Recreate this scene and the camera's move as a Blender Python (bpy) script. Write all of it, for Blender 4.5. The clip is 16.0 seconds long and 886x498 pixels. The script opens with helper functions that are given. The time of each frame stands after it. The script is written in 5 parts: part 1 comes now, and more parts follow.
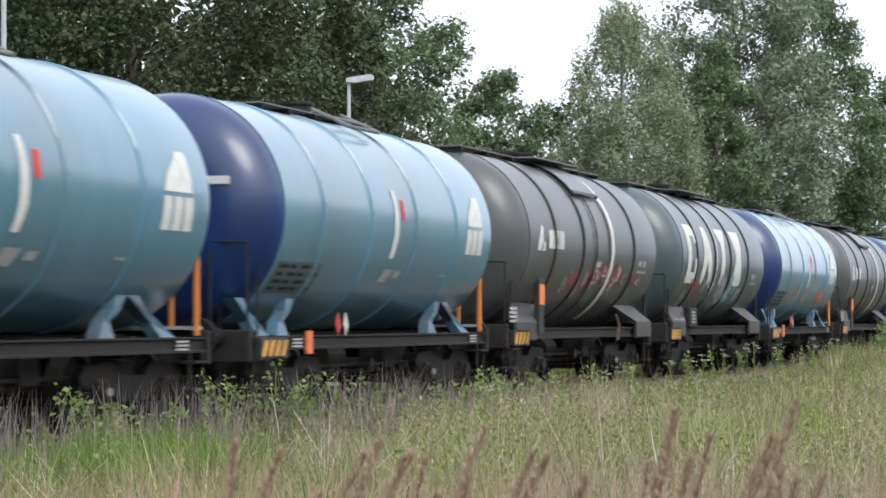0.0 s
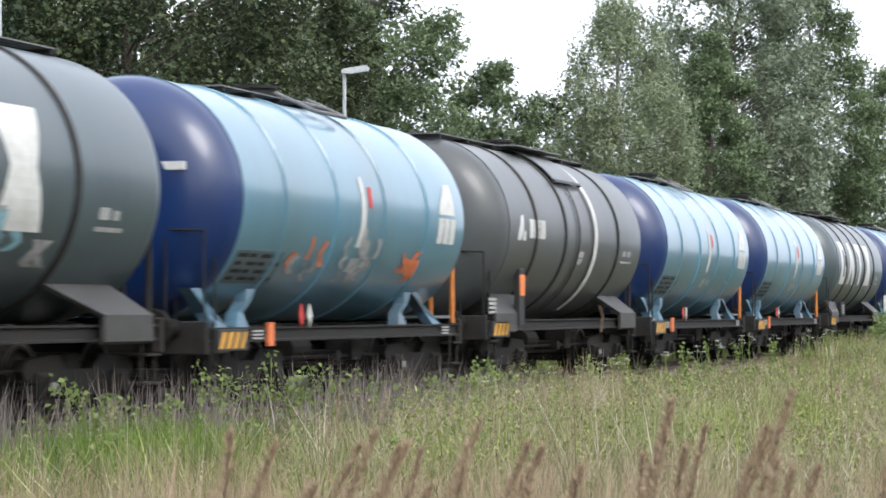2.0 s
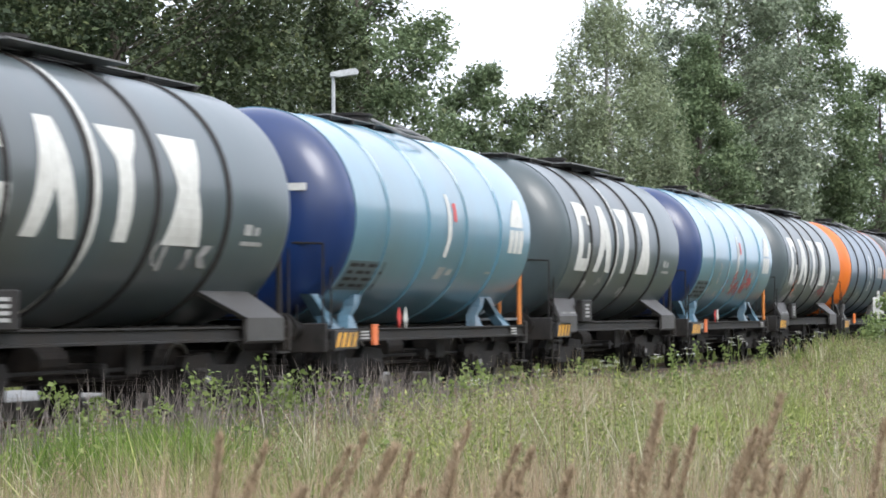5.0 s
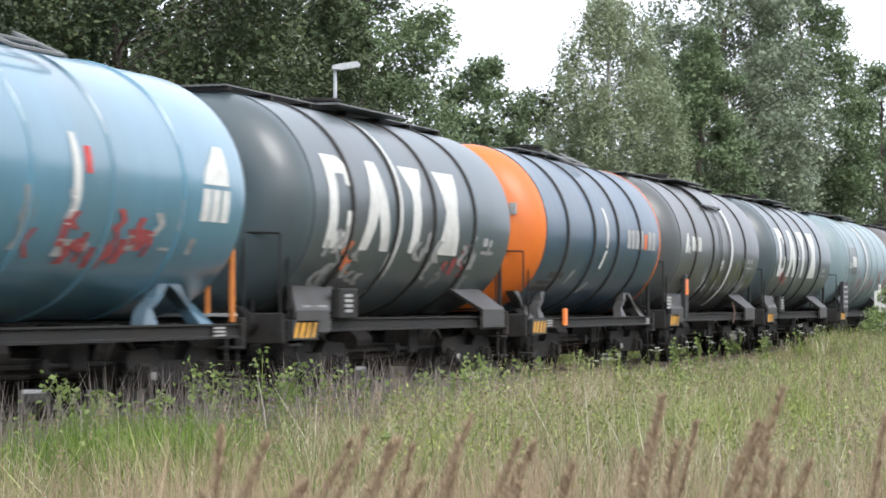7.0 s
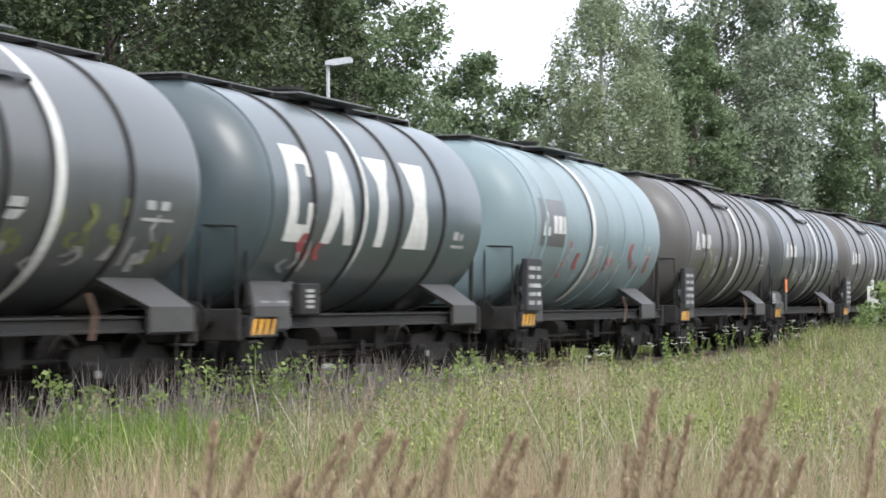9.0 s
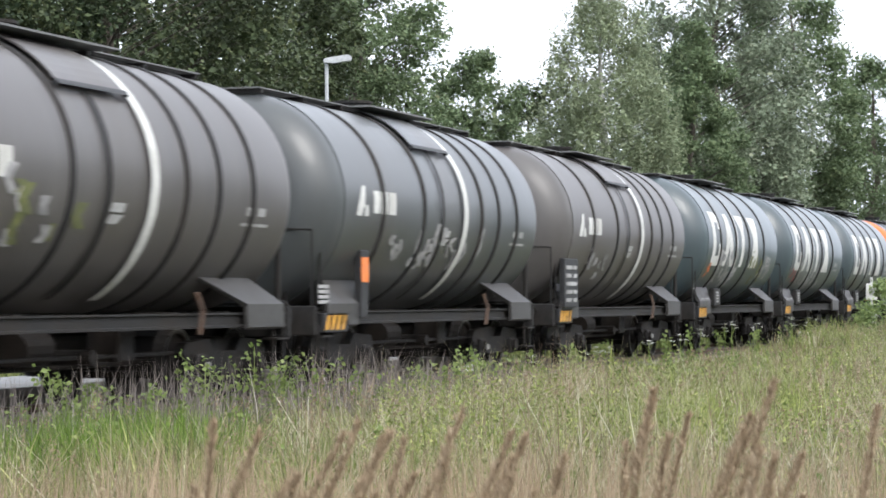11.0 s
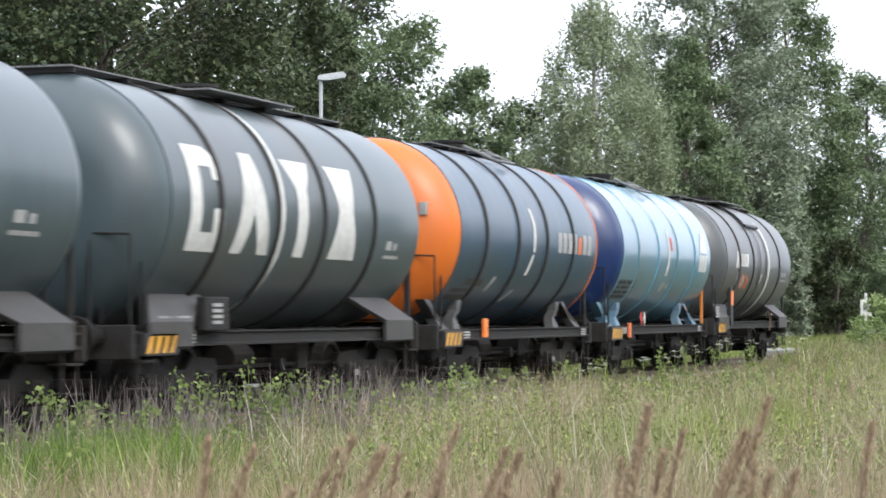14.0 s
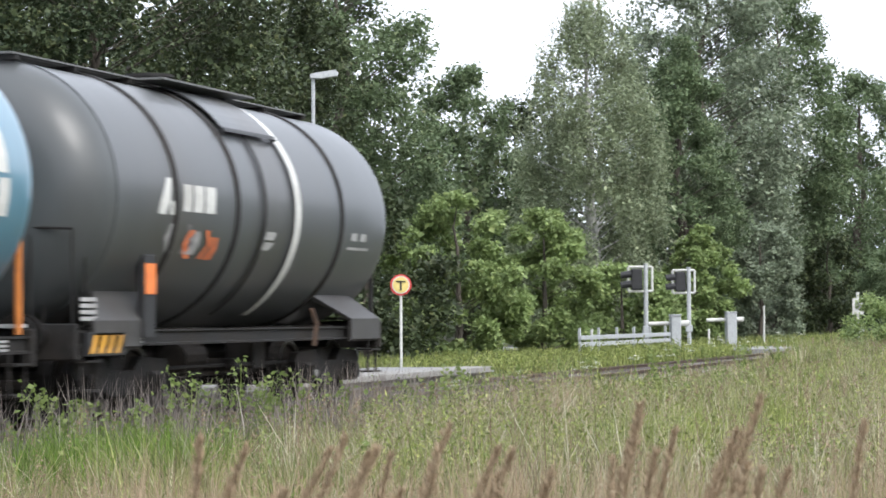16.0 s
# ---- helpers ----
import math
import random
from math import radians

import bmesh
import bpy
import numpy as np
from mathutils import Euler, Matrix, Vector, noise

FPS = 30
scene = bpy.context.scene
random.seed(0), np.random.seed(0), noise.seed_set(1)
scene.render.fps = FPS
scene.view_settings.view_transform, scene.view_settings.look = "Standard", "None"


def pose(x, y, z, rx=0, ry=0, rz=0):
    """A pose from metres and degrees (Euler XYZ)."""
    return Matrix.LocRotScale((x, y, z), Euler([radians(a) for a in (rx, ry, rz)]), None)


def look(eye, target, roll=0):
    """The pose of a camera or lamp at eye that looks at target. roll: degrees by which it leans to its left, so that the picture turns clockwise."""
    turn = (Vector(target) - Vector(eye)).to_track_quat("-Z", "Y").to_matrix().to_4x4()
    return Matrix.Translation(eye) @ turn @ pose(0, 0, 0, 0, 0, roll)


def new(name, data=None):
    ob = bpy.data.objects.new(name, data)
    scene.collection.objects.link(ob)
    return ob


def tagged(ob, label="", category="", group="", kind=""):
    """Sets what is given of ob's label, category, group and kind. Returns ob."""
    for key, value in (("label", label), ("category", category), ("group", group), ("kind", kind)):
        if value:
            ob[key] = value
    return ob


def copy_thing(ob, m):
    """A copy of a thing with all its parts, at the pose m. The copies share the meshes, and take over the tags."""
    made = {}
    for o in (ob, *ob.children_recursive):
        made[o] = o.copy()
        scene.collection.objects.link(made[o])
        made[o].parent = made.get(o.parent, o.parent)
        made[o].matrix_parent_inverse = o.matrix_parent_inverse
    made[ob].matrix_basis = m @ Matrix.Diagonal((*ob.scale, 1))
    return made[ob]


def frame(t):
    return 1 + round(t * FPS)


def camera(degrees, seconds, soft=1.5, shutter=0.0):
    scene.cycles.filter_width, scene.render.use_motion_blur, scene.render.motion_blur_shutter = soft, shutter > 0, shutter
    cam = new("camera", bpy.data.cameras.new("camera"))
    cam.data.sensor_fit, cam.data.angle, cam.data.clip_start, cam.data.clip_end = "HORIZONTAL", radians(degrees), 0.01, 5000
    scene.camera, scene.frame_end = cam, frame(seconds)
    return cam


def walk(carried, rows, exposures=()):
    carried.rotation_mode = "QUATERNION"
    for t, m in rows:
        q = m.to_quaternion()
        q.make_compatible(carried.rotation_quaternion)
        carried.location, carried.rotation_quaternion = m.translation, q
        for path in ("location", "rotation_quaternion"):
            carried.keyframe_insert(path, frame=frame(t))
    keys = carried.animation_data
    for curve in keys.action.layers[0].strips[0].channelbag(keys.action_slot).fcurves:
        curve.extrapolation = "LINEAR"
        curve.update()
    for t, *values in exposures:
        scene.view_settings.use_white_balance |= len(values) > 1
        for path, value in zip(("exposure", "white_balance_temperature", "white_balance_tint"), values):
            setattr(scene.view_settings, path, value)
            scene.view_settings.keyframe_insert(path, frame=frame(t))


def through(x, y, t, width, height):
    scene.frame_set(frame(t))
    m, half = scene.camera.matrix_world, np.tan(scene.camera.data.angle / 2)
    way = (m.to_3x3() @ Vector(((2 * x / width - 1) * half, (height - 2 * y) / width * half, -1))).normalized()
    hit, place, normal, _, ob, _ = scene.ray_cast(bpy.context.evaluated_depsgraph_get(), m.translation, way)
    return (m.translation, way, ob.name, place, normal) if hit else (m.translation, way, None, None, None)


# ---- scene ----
# The place: a single railway track along x at y = TRACK, rail top at z = 0; the oil train runs towards -x.
TRACK = 13.085
SPEED = 18.147
EYE = Vector((0.0, 0.0, 1.22))

cam = camera(19.766, 16.0, soft=1.65, shutter=0.25)
# a long lens focused on the train: the stalks close by are out of focus
cam.data.dof.use_dof, cam.data.dof.focus_distance, cam.data.dof.aperture_fstop = True, 24.0, 14.0


def aim(heading, tilt, lean):
    """A camera pose at EYE from degrees off the track, degrees upwards and lean."""
    h, t = radians(heading), radians(tilt)
    way = Vector((math.cos(h) * math.cos(t), math.sin(h) * math.cos(t), math.sin(t)))
    return look(EYE, EYE + way * 20, lean)


AIMS = [
    (0.0, 17.7046, 1.6281, -0.1580),
    (0.5, 17.6723, 1.5115, -0.0854),
    (1.0, 17.7250, 1.4538, -0.1271),
    (1.5, 17.6670, 1.3611, -0.2013),
    (2.0, 17.6037, 1.4276, -0.1319),
    (2.5, 17.5672, 1.5000, -0.0755),
    (3.0, 17.5233, 1.6255, -0.2140),
    (3.5, 17.4635, 1.6147, -0.2642),
    (4.0, 17.4111, 1.5415, -0.2464),
    (6.5, 17.3471, 1.4516, -0.2815),
    (7.0, 17.4005, 1.3371, -0.2157),
    (7.5, 17.4032, 1.2505, -0.1094),
    (8.0, 17.3813, 1.2856, -0.1883),
    (8.5, 17.3331, 1.2911, -0.1183),
    (9.0, 17.2426, 1.2364, -0.2289),
    (11.5, 17.2149, 1.1850, -0.3012),
    (12.0, 17.1959, 1.2957, -0.2959),
    (12.5, 17.1799, 1.3311, -0.3408),
    (13.0, 17.1073, 1.4446, -0.3828),
    (13.5, 17.1076, 1.4727, -0.4498),
    (14.0, 17.0884, 1.5608, -0.3839),
    (14.5, 16.9932, 1.6681, -0.4154),
    (15.0, 16.8996, 1.6434, -0.4588),
    (15.5, 16.9129, 1.5803, -0.4751),
    (16.0, 16.9142, 1.5242, -0.3531),
]
walk(cam, [(t, aim(h, p, r)) for t, h, p, r in AIMS], [(0, 0.85), (1, 0.98), (3.5, 1.07), (9, 1.16), (13, 1.17), (16, 1.10)])

# ---- sky and light: a bright overcast day ----
world = bpy.data.worlds.new("world")
scene.world = world
world.use_nodes = True
wn, wl = world.node_tree.nodes, world.node_tree.links
wn.clear()
sky = wn.new("ShaderNodeTexSky")
sky.sky_type, sky.sun_disc = "NISHITA", False
sky.sun_elevation, sky.sun_rotation = radians(48), radians(200)
sky.air_density, sky.dust_density, sky.ozone_density = 1.0, 6.0, 1.0
grey = wn.new("ShaderNodeHueSaturation")
grey.inputs["Saturation"].default_value = 0.16
back = wn.new("ShaderNodeBackground")
back.inputs["Strength"].default_value = 0.15
wout = wn.new("ShaderNodeOutputWorld")
wl.new(sky.outputs[0], grey.inputs["Color"])
veil = wn.new("ShaderNodeMix")  # the even white cloud layer before the clear sky
veil.data_type = "RGBA"
veil.inputs["Factor"].default_value = 0.72
veil.inputs["B"].default_value = (6.6, 7.1, 8.25, 1)
wl.new(grey.outputs[0], veil.inputs["A"])
wl.new(veil.outputs["Result"], back.inputs["Color"])
wl.new(back.outputs[0], wout.inputs["Surface"])

sun = bpy.data.lights.new("sun", "SUN")
sun.energy, sun.angle, sun.color = 1.0, radians(25), (1.0, 0.975, 0.945)
sun_ob = new("sun", sun)
sun_ob.matrix_world = look((-20, -30, 45), (15, 8, 0))


# ---- materials ----
def nodes_of(name):
    m = bpy.data.materials.new(name)
    m.use_nodes = True
    n, l = m.node_tree.nodes, m.node_tree.links
    return m, n, l, n["Principled BSDF"]


def surface(name, dark, light, scale=6.0, rough=(0.5, 0.7), metal=0.0, bump=0.0, bump_scale=40.0, coat=0.0, stretch=(1, 1, 1), stain=None, stain_amount=0.3, per_object=0.0, gloss=0.5, coat_rough=0.12):
    """A noise-varied surface between two colours with a second, larger scale of stains."""
    m, n, l, b = nodes_of(name)
    co = n.new("ShaderNodeTexCoord")
    mp = n.new("ShaderNodeMapping")
    mp.inputs["Scale"].default_value = stretch
    l.new(co.outputs["Object"], mp.inputs["Vector"])
    nz = n.new("ShaderNodeTexNoise")
    nz.inputs["Scale"].default_value, nz.inputs["Detail"].default_value = scale, 6
    l.new(mp.outputs[0], nz.inputs["Vector"])
    ramp = n.new("ShaderNodeValToRGB")
    ramp.color_ramp.elements[0].position, ramp.color_ramp.elements[1].position = 0.3, 0.7
    ramp.color_ramp.elements[0].color, ramp.color_ramp.elements[1].color = (*dark, 1), (*light, 1)
    l.new(nz.outputs["Fac"], ramp.inputs["Fac"])
    colour = ramp.outputs["Color"]
    if stain:
        big = n.new("ShaderNodeTexNoise")
        big.inputs["Scale"].default_value, big.inputs["Detail"].default_value = scale * 0.17, 8
        l.new(mp.outputs[0], big.inputs["Vector"])
        sr = n.new("ShaderNodeMapRange")
        sr.inputs["From Min"].default_value, sr.inputs["From Max"].default_value = 0.45, 0.75
        sr.inputs["To Max"].default_value = stain_amount
        l.new(big.outputs["Fac"], sr.inputs["Value"])
        mix = n.new("ShaderNodeMix")
        mix.data_type = "RGBA"
        l.new(sr.outputs[0], mix.inputs["Factor"])
        l.new(colour, mix.inputs["A"])
        mix.inputs["B"].default_value = (*stain, 1)
        colour = mix.outputs["Result"]
    if per_object:
        info = n.new("ShaderNodeObjectInfo")
        hs = n.new("ShaderNodeHueSaturation")
        vr = n.new("ShaderNodeMapRange")
        vr.inputs["To Min"].default_value, vr.inputs["To Max"].default_value = 1 - per_object, 1 + per_object
        l.new(info.outputs["Random"], vr.inputs["Value"])
        l.new(vr.outputs[0], hs.inputs["Value"])
        l.new(colour, hs.inputs["Color"])
        colour = hs.outputs["Color"]
    l.new(colour, b.inputs["Base Color"])
    rr = n.new("ShaderNodeMapRange")
    rr.inputs["To Min"].default_value, rr.inputs["To Max"].default_value = rough
    l.new(nz.outputs["Fac"], rr.inputs["Value"])
    l.new(rr.outputs[0], b.inputs["Roughness"])
    b.inputs["Metallic"].default_value = metal
    b.inputs["Specular IOR Level"].default_value = gloss
    b.inputs["Coat Weight"].default_value = coat
    b.inputs["Coat Roughness"].default_value = coat_rough
    if bump:
        bn = n.new("ShaderNodeTexNoise")
        bn.inputs["Scale"].default_value, bn.inputs["Detail"].default_value = bump_scale, 4
        l.new(mp.outputs[0], bn.inputs["Vector"])
        bp = n.new("ShaderNodeBump")
        bp.inputs["Strength"].default_value, bp.inputs["Distance"].default_value = bump, 0.02
        l.new(bn.outputs["Fac"], bp.inputs["Height"])
        l.new(bp.outputs[0], b.inputs["Normal"])
    return m


def leafy(name, dark, light, yellow=None, rough=0.55, through=0.25, gloss=0.25, even=0.45, patch=0.6, tone=(0.75, 1.3)):
    """Leaves and blades: each one its own tone, with a little light coming through."""
    m, n, l, b = nodes_of(name)
    geo = n.new("ShaderNodeNewGeometry")
    ramp = n.new("ShaderNodeValToRGB")
    e = ramp.color_ramp.elements
    mean = [(p + q) / 2 for p, q in zip(dark, light)]
    dark = [p + (q - p) * even for p, q in zip(dark, mean)]
    light = [p + (q - p) * even * 0.6 for p, q in zip(light, mean)]
    e[0].color, e[1].color = (*dark, 1), (*light, 1)
    if yellow:
        e[1].position = 0.85
        extra = e.new(1.0)
        extra.color = (*yellow, 1)
    l.new(geo.outputs["Random Per Island"], ramp.inputs["Fac"])
    co = n.new("ShaderNodeTexCoord")
    nz = n.new("ShaderNodeTexNoise")
    nz.inputs["Scale"].default_value, nz.inputs["Detail"].default_value = patch, 3
    l.new(co.outputs["Object"], nz.inputs["Vector"])
    hs = n.new("ShaderNodeHueSaturation")
    vr = n.new("ShaderNodeMapRange")
    vr.inputs["From Min"].default_value, vr.inputs["From Max"].default_value = 0.3, 0.7
    vr.inputs["To Min"].default_value, vr.inputs["To Max"].default_value = tone
    l.new(nz.outputs["Fac"], vr.inputs["Value"])
    l.new(vr.outputs[0], hs.inputs["Value"])
    l.new(ramp.outputs["Color"], hs.inputs["Color"])
    l.new(hs.outputs["Color"], b.inputs["Base Color"])
    b.inputs["Roughness"].default_value = rough
    b.inputs["Specular IOR Level"].default_value = gloss
    tr = n.new("ShaderNodeBsdfTranslucent")
    l.new(hs.outputs["Color"], tr.inputs["Color"])
    mx = n.new("ShaderNodeMixShader")
    mx.inputs[0].default_value = through
    l.new(b.outputs[0], mx.inputs[1])
    l.new(tr.outputs[0], mx.inputs[2])
    l.new(mx.outputs[0], n["Material Output"].inputs["Surface"])
    return m


DIRT = (0.06, 0.05, 0.04)


def tank_paint(name, dark, light, rough, coat, dirt=0.35, grime=DIRT):
    """Weathered tank paint: streaks that run down the shell, road dust and patches."""
    m = surface(name, dark, light, scale=3.0, rough=rough, bump=0.06, bump_scale=2.2, coat=coat, stretch=(1.0, 0.25, 0.25), stain=grime, stain_amount=dirt, coat_rough=0.15)
    return m


MAT = dict(
    light_blue=tank_paint("light_blue_paint", (0.060, 0.158, 0.222), (0.081, 0.196, 0.264), (0.24, 0.36), 0.48, 0.4, (0.075, 0.085, 0.075)),
    dark_blue=tank_paint("dark_blue_paint", (0.003, 0.017, 0.076), (0.005, 0.025, 0.106), (0.30, 0.42), 0.35, 0.12),
    navy=tank_paint("navy_paint", (0.005, 0.034, 0.066), (0.009, 0.048, 0.090), (0.30, 0.44), 0.22, 0.25),
    orange=tank_paint("orange_paint", (0.52, 0.115, 0.012), (0.60, 0.15, 0.017), (0.4, 0.55), 0.1, 0.12),
    grey=tank_paint("grey_paint", (0.050, 0.056, 0.058), (0.070, 0.077, 0.079), (0.36, 0.50), 0.18, 0.5),
    brown_grey=tank_paint("brown_grey_paint", (0.068, 0.063, 0.061), (0.092, 0.086, 0.082), (0.4, 0.55), 0.1, 0.55),
    green_grey=tank_paint("green_grey_paint", (0.038, 0.056, 0.064), (0.056, 0.080, 0.088), (0.34, 0.48), 0.22, 0.5),
    mint=tank_paint("mint_paint", (0.140, 0.195, 0.208), (0.178, 0.236, 0.248), (0.42, 0.55), 0.1, 0.3),
    white=surface("white_paint", (0.46, 0.46, 0.43), (0.58, 0.58, 0.55), 9, (0.5, 0.65), stain=(0.2, 0.18, 0.15), stain_amount=0.4),
    dirty_white=surface("dirty_white_paint", (0.26, 0.26, 0.25), (0.38, 0.38, 0.37), 8, (0.5, 0.7), stain=(0.12, 0.11, 0.1), stain_amount=0.6),
    frame_grey=surface("frame_paint", (0.009, 0.009, 0.009), (0.024, 0.0225, 0.0215), 7, (0.55, 0.8), bump=0.2, stain=(0.022, 0.016, 0.011), stain_amount=0.7, gloss=0.25),
    # iron with brown stain; the near-black base includes the shade beneath the tank
    bogie=surface("shaded_bogie_iron", (0.003, 0.0028, 0.0027), (0.013, 0.0115, 0.0105), 11, (0.6, 0.85), bump=0.3, stain=(0.022, 0.015, 0.010), stain_amount=0.6, gloss=0.2),
    saddle_grey=surface("saddle_paint", (0.032, 0.031, 0.030), (0.065, 0.063, 0.061), 6, (0.45, 0.65), bump=0.2, stain=(0.025, 0.019, 0.014), stain_amount=0.7, gloss=0.4),
    steel=surface("worn_steel", (0.06, 0.057, 0.054), (0.14, 0.135, 0.13), 14, (0.3, 0.5), 0.8),
    rust=surface("rusty_steel", (0.045, 0.026, 0.018), (0.10, 0.058, 0.036), 16, (0.6, 0.85), bump=0.3, stain=(0.035, 0.028, 0.024), stain_amount=0.5),
    galvanised=surface("galvanised_steel", (0.30, 0.315, 0.32), (0.42, 0.435, 0.44), 20, (0.5, 0.7), 0.15),
    walk_grate=surface("walkway_grate", (0.10, 0.10, 0.10), (0.18, 0.18, 0.175), 18, (0.5, 0.7), 0.3),
    rail_orange=surface("orange_rail_paint", (0.42, 0.13, 0.02), (0.60, 0.21, 0.04), 9, (0.5, 0.7), stain=(0.12, 0.05, 0.02), stain_amount=0.5),
    hazard_yellow=surface("hazard_yellow", (0.55, 0.27, 0.03), (0.72, 0.38, 0.05), 12, (0.5, 0.7), stain=DIRT, stain_amount=0.6),
    black=surface("black_paint", (0.010, 0.010, 0.011), (0.022, 0.022, 0.023), 9, (0.5, 0.7)),
    red=surface("red_paint", (0.40, 0.03, 0.025), (0.55, 0.05, 0.04), 9, (0.5, 0.7), stain=DIRT, stain_amount=0.3),
    plate_orange=surface("orange_plate", (0.72, 0.17, 0.03), (0.85, 0.24, 0.05), 9, (0.4, 0.6), stain=DIRT, stain_amount=0.3),
    yellow=surface("yellow_sign", (0.55, 0.42, 0.12), (0.65, 0.52, 0.18), 9, (0.4, 0.6)),
    tag_cyan=surface("sprayed_cyan", (0.10, 0.22, 0.27), (0.25, 0.42, 0.46), 12, (0.5, 0.7), stain=(0.05, 0.06, 0.06), stain_amount=0.8),
    tag_grey=surface("sprayed_grey", (0.20, 0.20, 0.20), (0.38, 0.37, 0.36), 12, (0.5, 0.7), stain=(0.07, 0.07, 0.07), stain_amount=0.8),
    tag_red=surface("sprayed_red", (0.22, 0.035, 0.04), (0.38, 0.07, 0.07), 12, (0.5, 0.7), stain=(0.05, 0.05, 0.05), stain_amount=0.7),
    tag_orange=surface("sprayed_orange", (0.5, 0.12, 0.04), (0.7, 0.2, 0.07), 12, (0.5, 0.7), stain=(0.1, 0.05, 0.04), stain_amount=0.5),
    tag_moss=surface("sprayed_moss", (0.08, 0.09, 0.035), (0.16, 0.17, 0.06), 12, (0.5, 0.7), stain=(0.05, 0.05, 0.04), stain_amount=0.7),
    concrete=surface("concrete", (0.19, 0.185, 0.17), (0.30, 0.29, 0.27), 9, (0.8, 0.95), bump=0.3, stain=(0.16, 0.15, 0.12), stain_amount=0.6),
    asphalt=surface("asphalt", (0.17, 0.17, 0.165), (0.27, 0.27, 0.26), 20, (0.8, 0.95), bump=0.3),
    ballast=surface("ballast_stone", (0.07, 0.06, 0.055), (0.20, 0.18, 0.16), 12, (0.8, 0.95), per_object=0.2),
    sleeper=surface("old_sleeper", (0.045, 0.038, 0.032), (0.11, 0.092, 0.076), 8, (0.8, 0.95), bump=0.4, stretch=(1, 0.2, 1)),
    soil=surface("meadow_soil", (0.022, 0.022, 0.011), (0.055, 0.05, 0.024), 1.5, (0.9, 1.0), bump=0.4, stain=(0.05, 0.075, 0.025), stain_amount=0.8),
    bark=surface("bark", (0.05, 0.04, 0.032), (0.13, 0.11, 0.09), 9, (0.85, 0.95), bump=0.6, stretch=(1, 1, 0.2)),
    birch_bark=surface("birch_bark", (0.25, 0.24, 0.22), (0.55, 0.54, 0.50), 7, (0.7, 0.9), bump=0.3, stain=(0.04, 0.04, 0.04), stain_amount=0.9),
    leaf_dark=leafy("dark_leaves", (0.030, 0.044, 0.021), (0.074, 0.096, 0.044), (0.14, 0.155, 0.070), even=0.15, through=0.22, patch=0.9, tone=(0.6, 1.4)),
    # green leaves, greyed and lightened: the haze of distance is in the colour
    leaf_mid=leafy("hazed_green_leaves", (0.078, 0.112, 0.058), (0.150, 0.200, 0.102), (0.205, 0.25, 0.13), through=0.32),
    leaf_fresh=leafy("fresh_green_leaves", (0.125, 0.180, 0.068), (0.27, 0.345, 0.135), (0.38, 0.45, 0.18), through=0.4),
    leaf_birch=leafy("birch_leaves", (0.150, 0.182, 0.108), (0.272, 0.315, 0.195), (0.35, 0.38, 0.235), through=0.34),
    leaf_willow=leafy("willow_leaves", (0.128, 0.160, 0.108), (0.232, 0.275, 0.188), (0.31, 0.34, 0.23), through=0.32),
    leaf_pine=leafy("pine_needles", (0.020, 0.032, 0.018), (0.05, 0.072, 0.035)),
    grass_green=leafy("green_grass", (0.078, 0.102, 0.028), (0.238, 0.275, 0.082), (0.44, 0.44, 0.18), 0.5, 0.35, even=0.05, patch=1.7, tone=(0.45, 1.55)),
    grass_pale=leafy("pale_grass", (0.17, 0.155, 0.085), (0.43, 0.39, 0.255), (0.70, 0.66, 0.50), 0.6, 0.3, even=0.0, patch=1.7, tone=(0.55, 1.45)),
    grass_brown=leafy("dry_seed_heads", (0.17, 0.12, 0.08), (0.33, 0.25, 0.17), (0.44, 0.36, 0.26), 0.7, 0.3, even=0.1, patch=1.7),
    plume=leafy("dry_plume", (0.24, 0.175, 0.110), (0.44, 0.335, 0.225), (0.58, 0.47, 0.33), 0.8, 0.3, even=0.1),
    grass_grey=leafy("grey_purple_grass", (0.10, 0.085, 0.080), (0.24, 0.205, 0.185), (0.42, 0.38, 0.34), 0.7, 0.25),
    goldenrod=leafy("goldenrod_leaves", (0.11, 0.145, 0.040), (0.29, 0.33, 0.10), (0.48, 0.49, 0.19), 0.55, 0.4, even=0.05),
    lush=leafy("lush_grass", (0.060, 0.112, 0.016), (0.165, 0.262, 0.045), (0.28, 0.38, 0.09), 0.5, 0.4, even=0.1, patch=2.2, tone=(0.6, 1.4)),
    foot_blue=surface("dirty_light_blue", (0.050, 0.105, 0.150), (0.085, 0.165, 0.225), 7, (0.4, 0.6), bump=0.15, stain=(0.05, 0.045, 0.04), stain_amount=0.8),
    data_ground=surface("faded_panel_paint", (0.055, 0.092, 0.105), (0.090, 0.130, 0.140), 9, (0.5, 0.7), stain=(0.06, 0.05, 0.04), stain_amount=0.7),
    petals=surface("white_petals", (0.55, 0.55, 0.48), (0.75, 0.75, 0.68), 30, (0.7, 0.9)),
    weed=leafy("weed_leaves", (0.10, 0.145, 0.04), (0.22, 0.28, 0.09), (0.34, 0.39, 0.15), 0.5, 0.45),
)

# ---- building helpers ----
def link(name, bm, material, smooth=False):
    """A bmesh as a mesh object."""
    me = bpy.data.meshes.new(name)
    bm.normal_update()
    bm.to_mesh(me)
    bm.free()
    if smooth:
        me.shade_smooth()
    for m in (material if isinstance(material, (list, tuple)) else [material]):
        me.materials.append(MAT[m] if isinstance(m, str) else m)
    return new(name, me)


def part(name, bm, material, parent, label="", smooth=False):
    """One mesh object under a thing or a part."""
    ob = link(name, bm, material, smooth)
    ob.parent = parent
    return tagged(ob, label) if label else ob


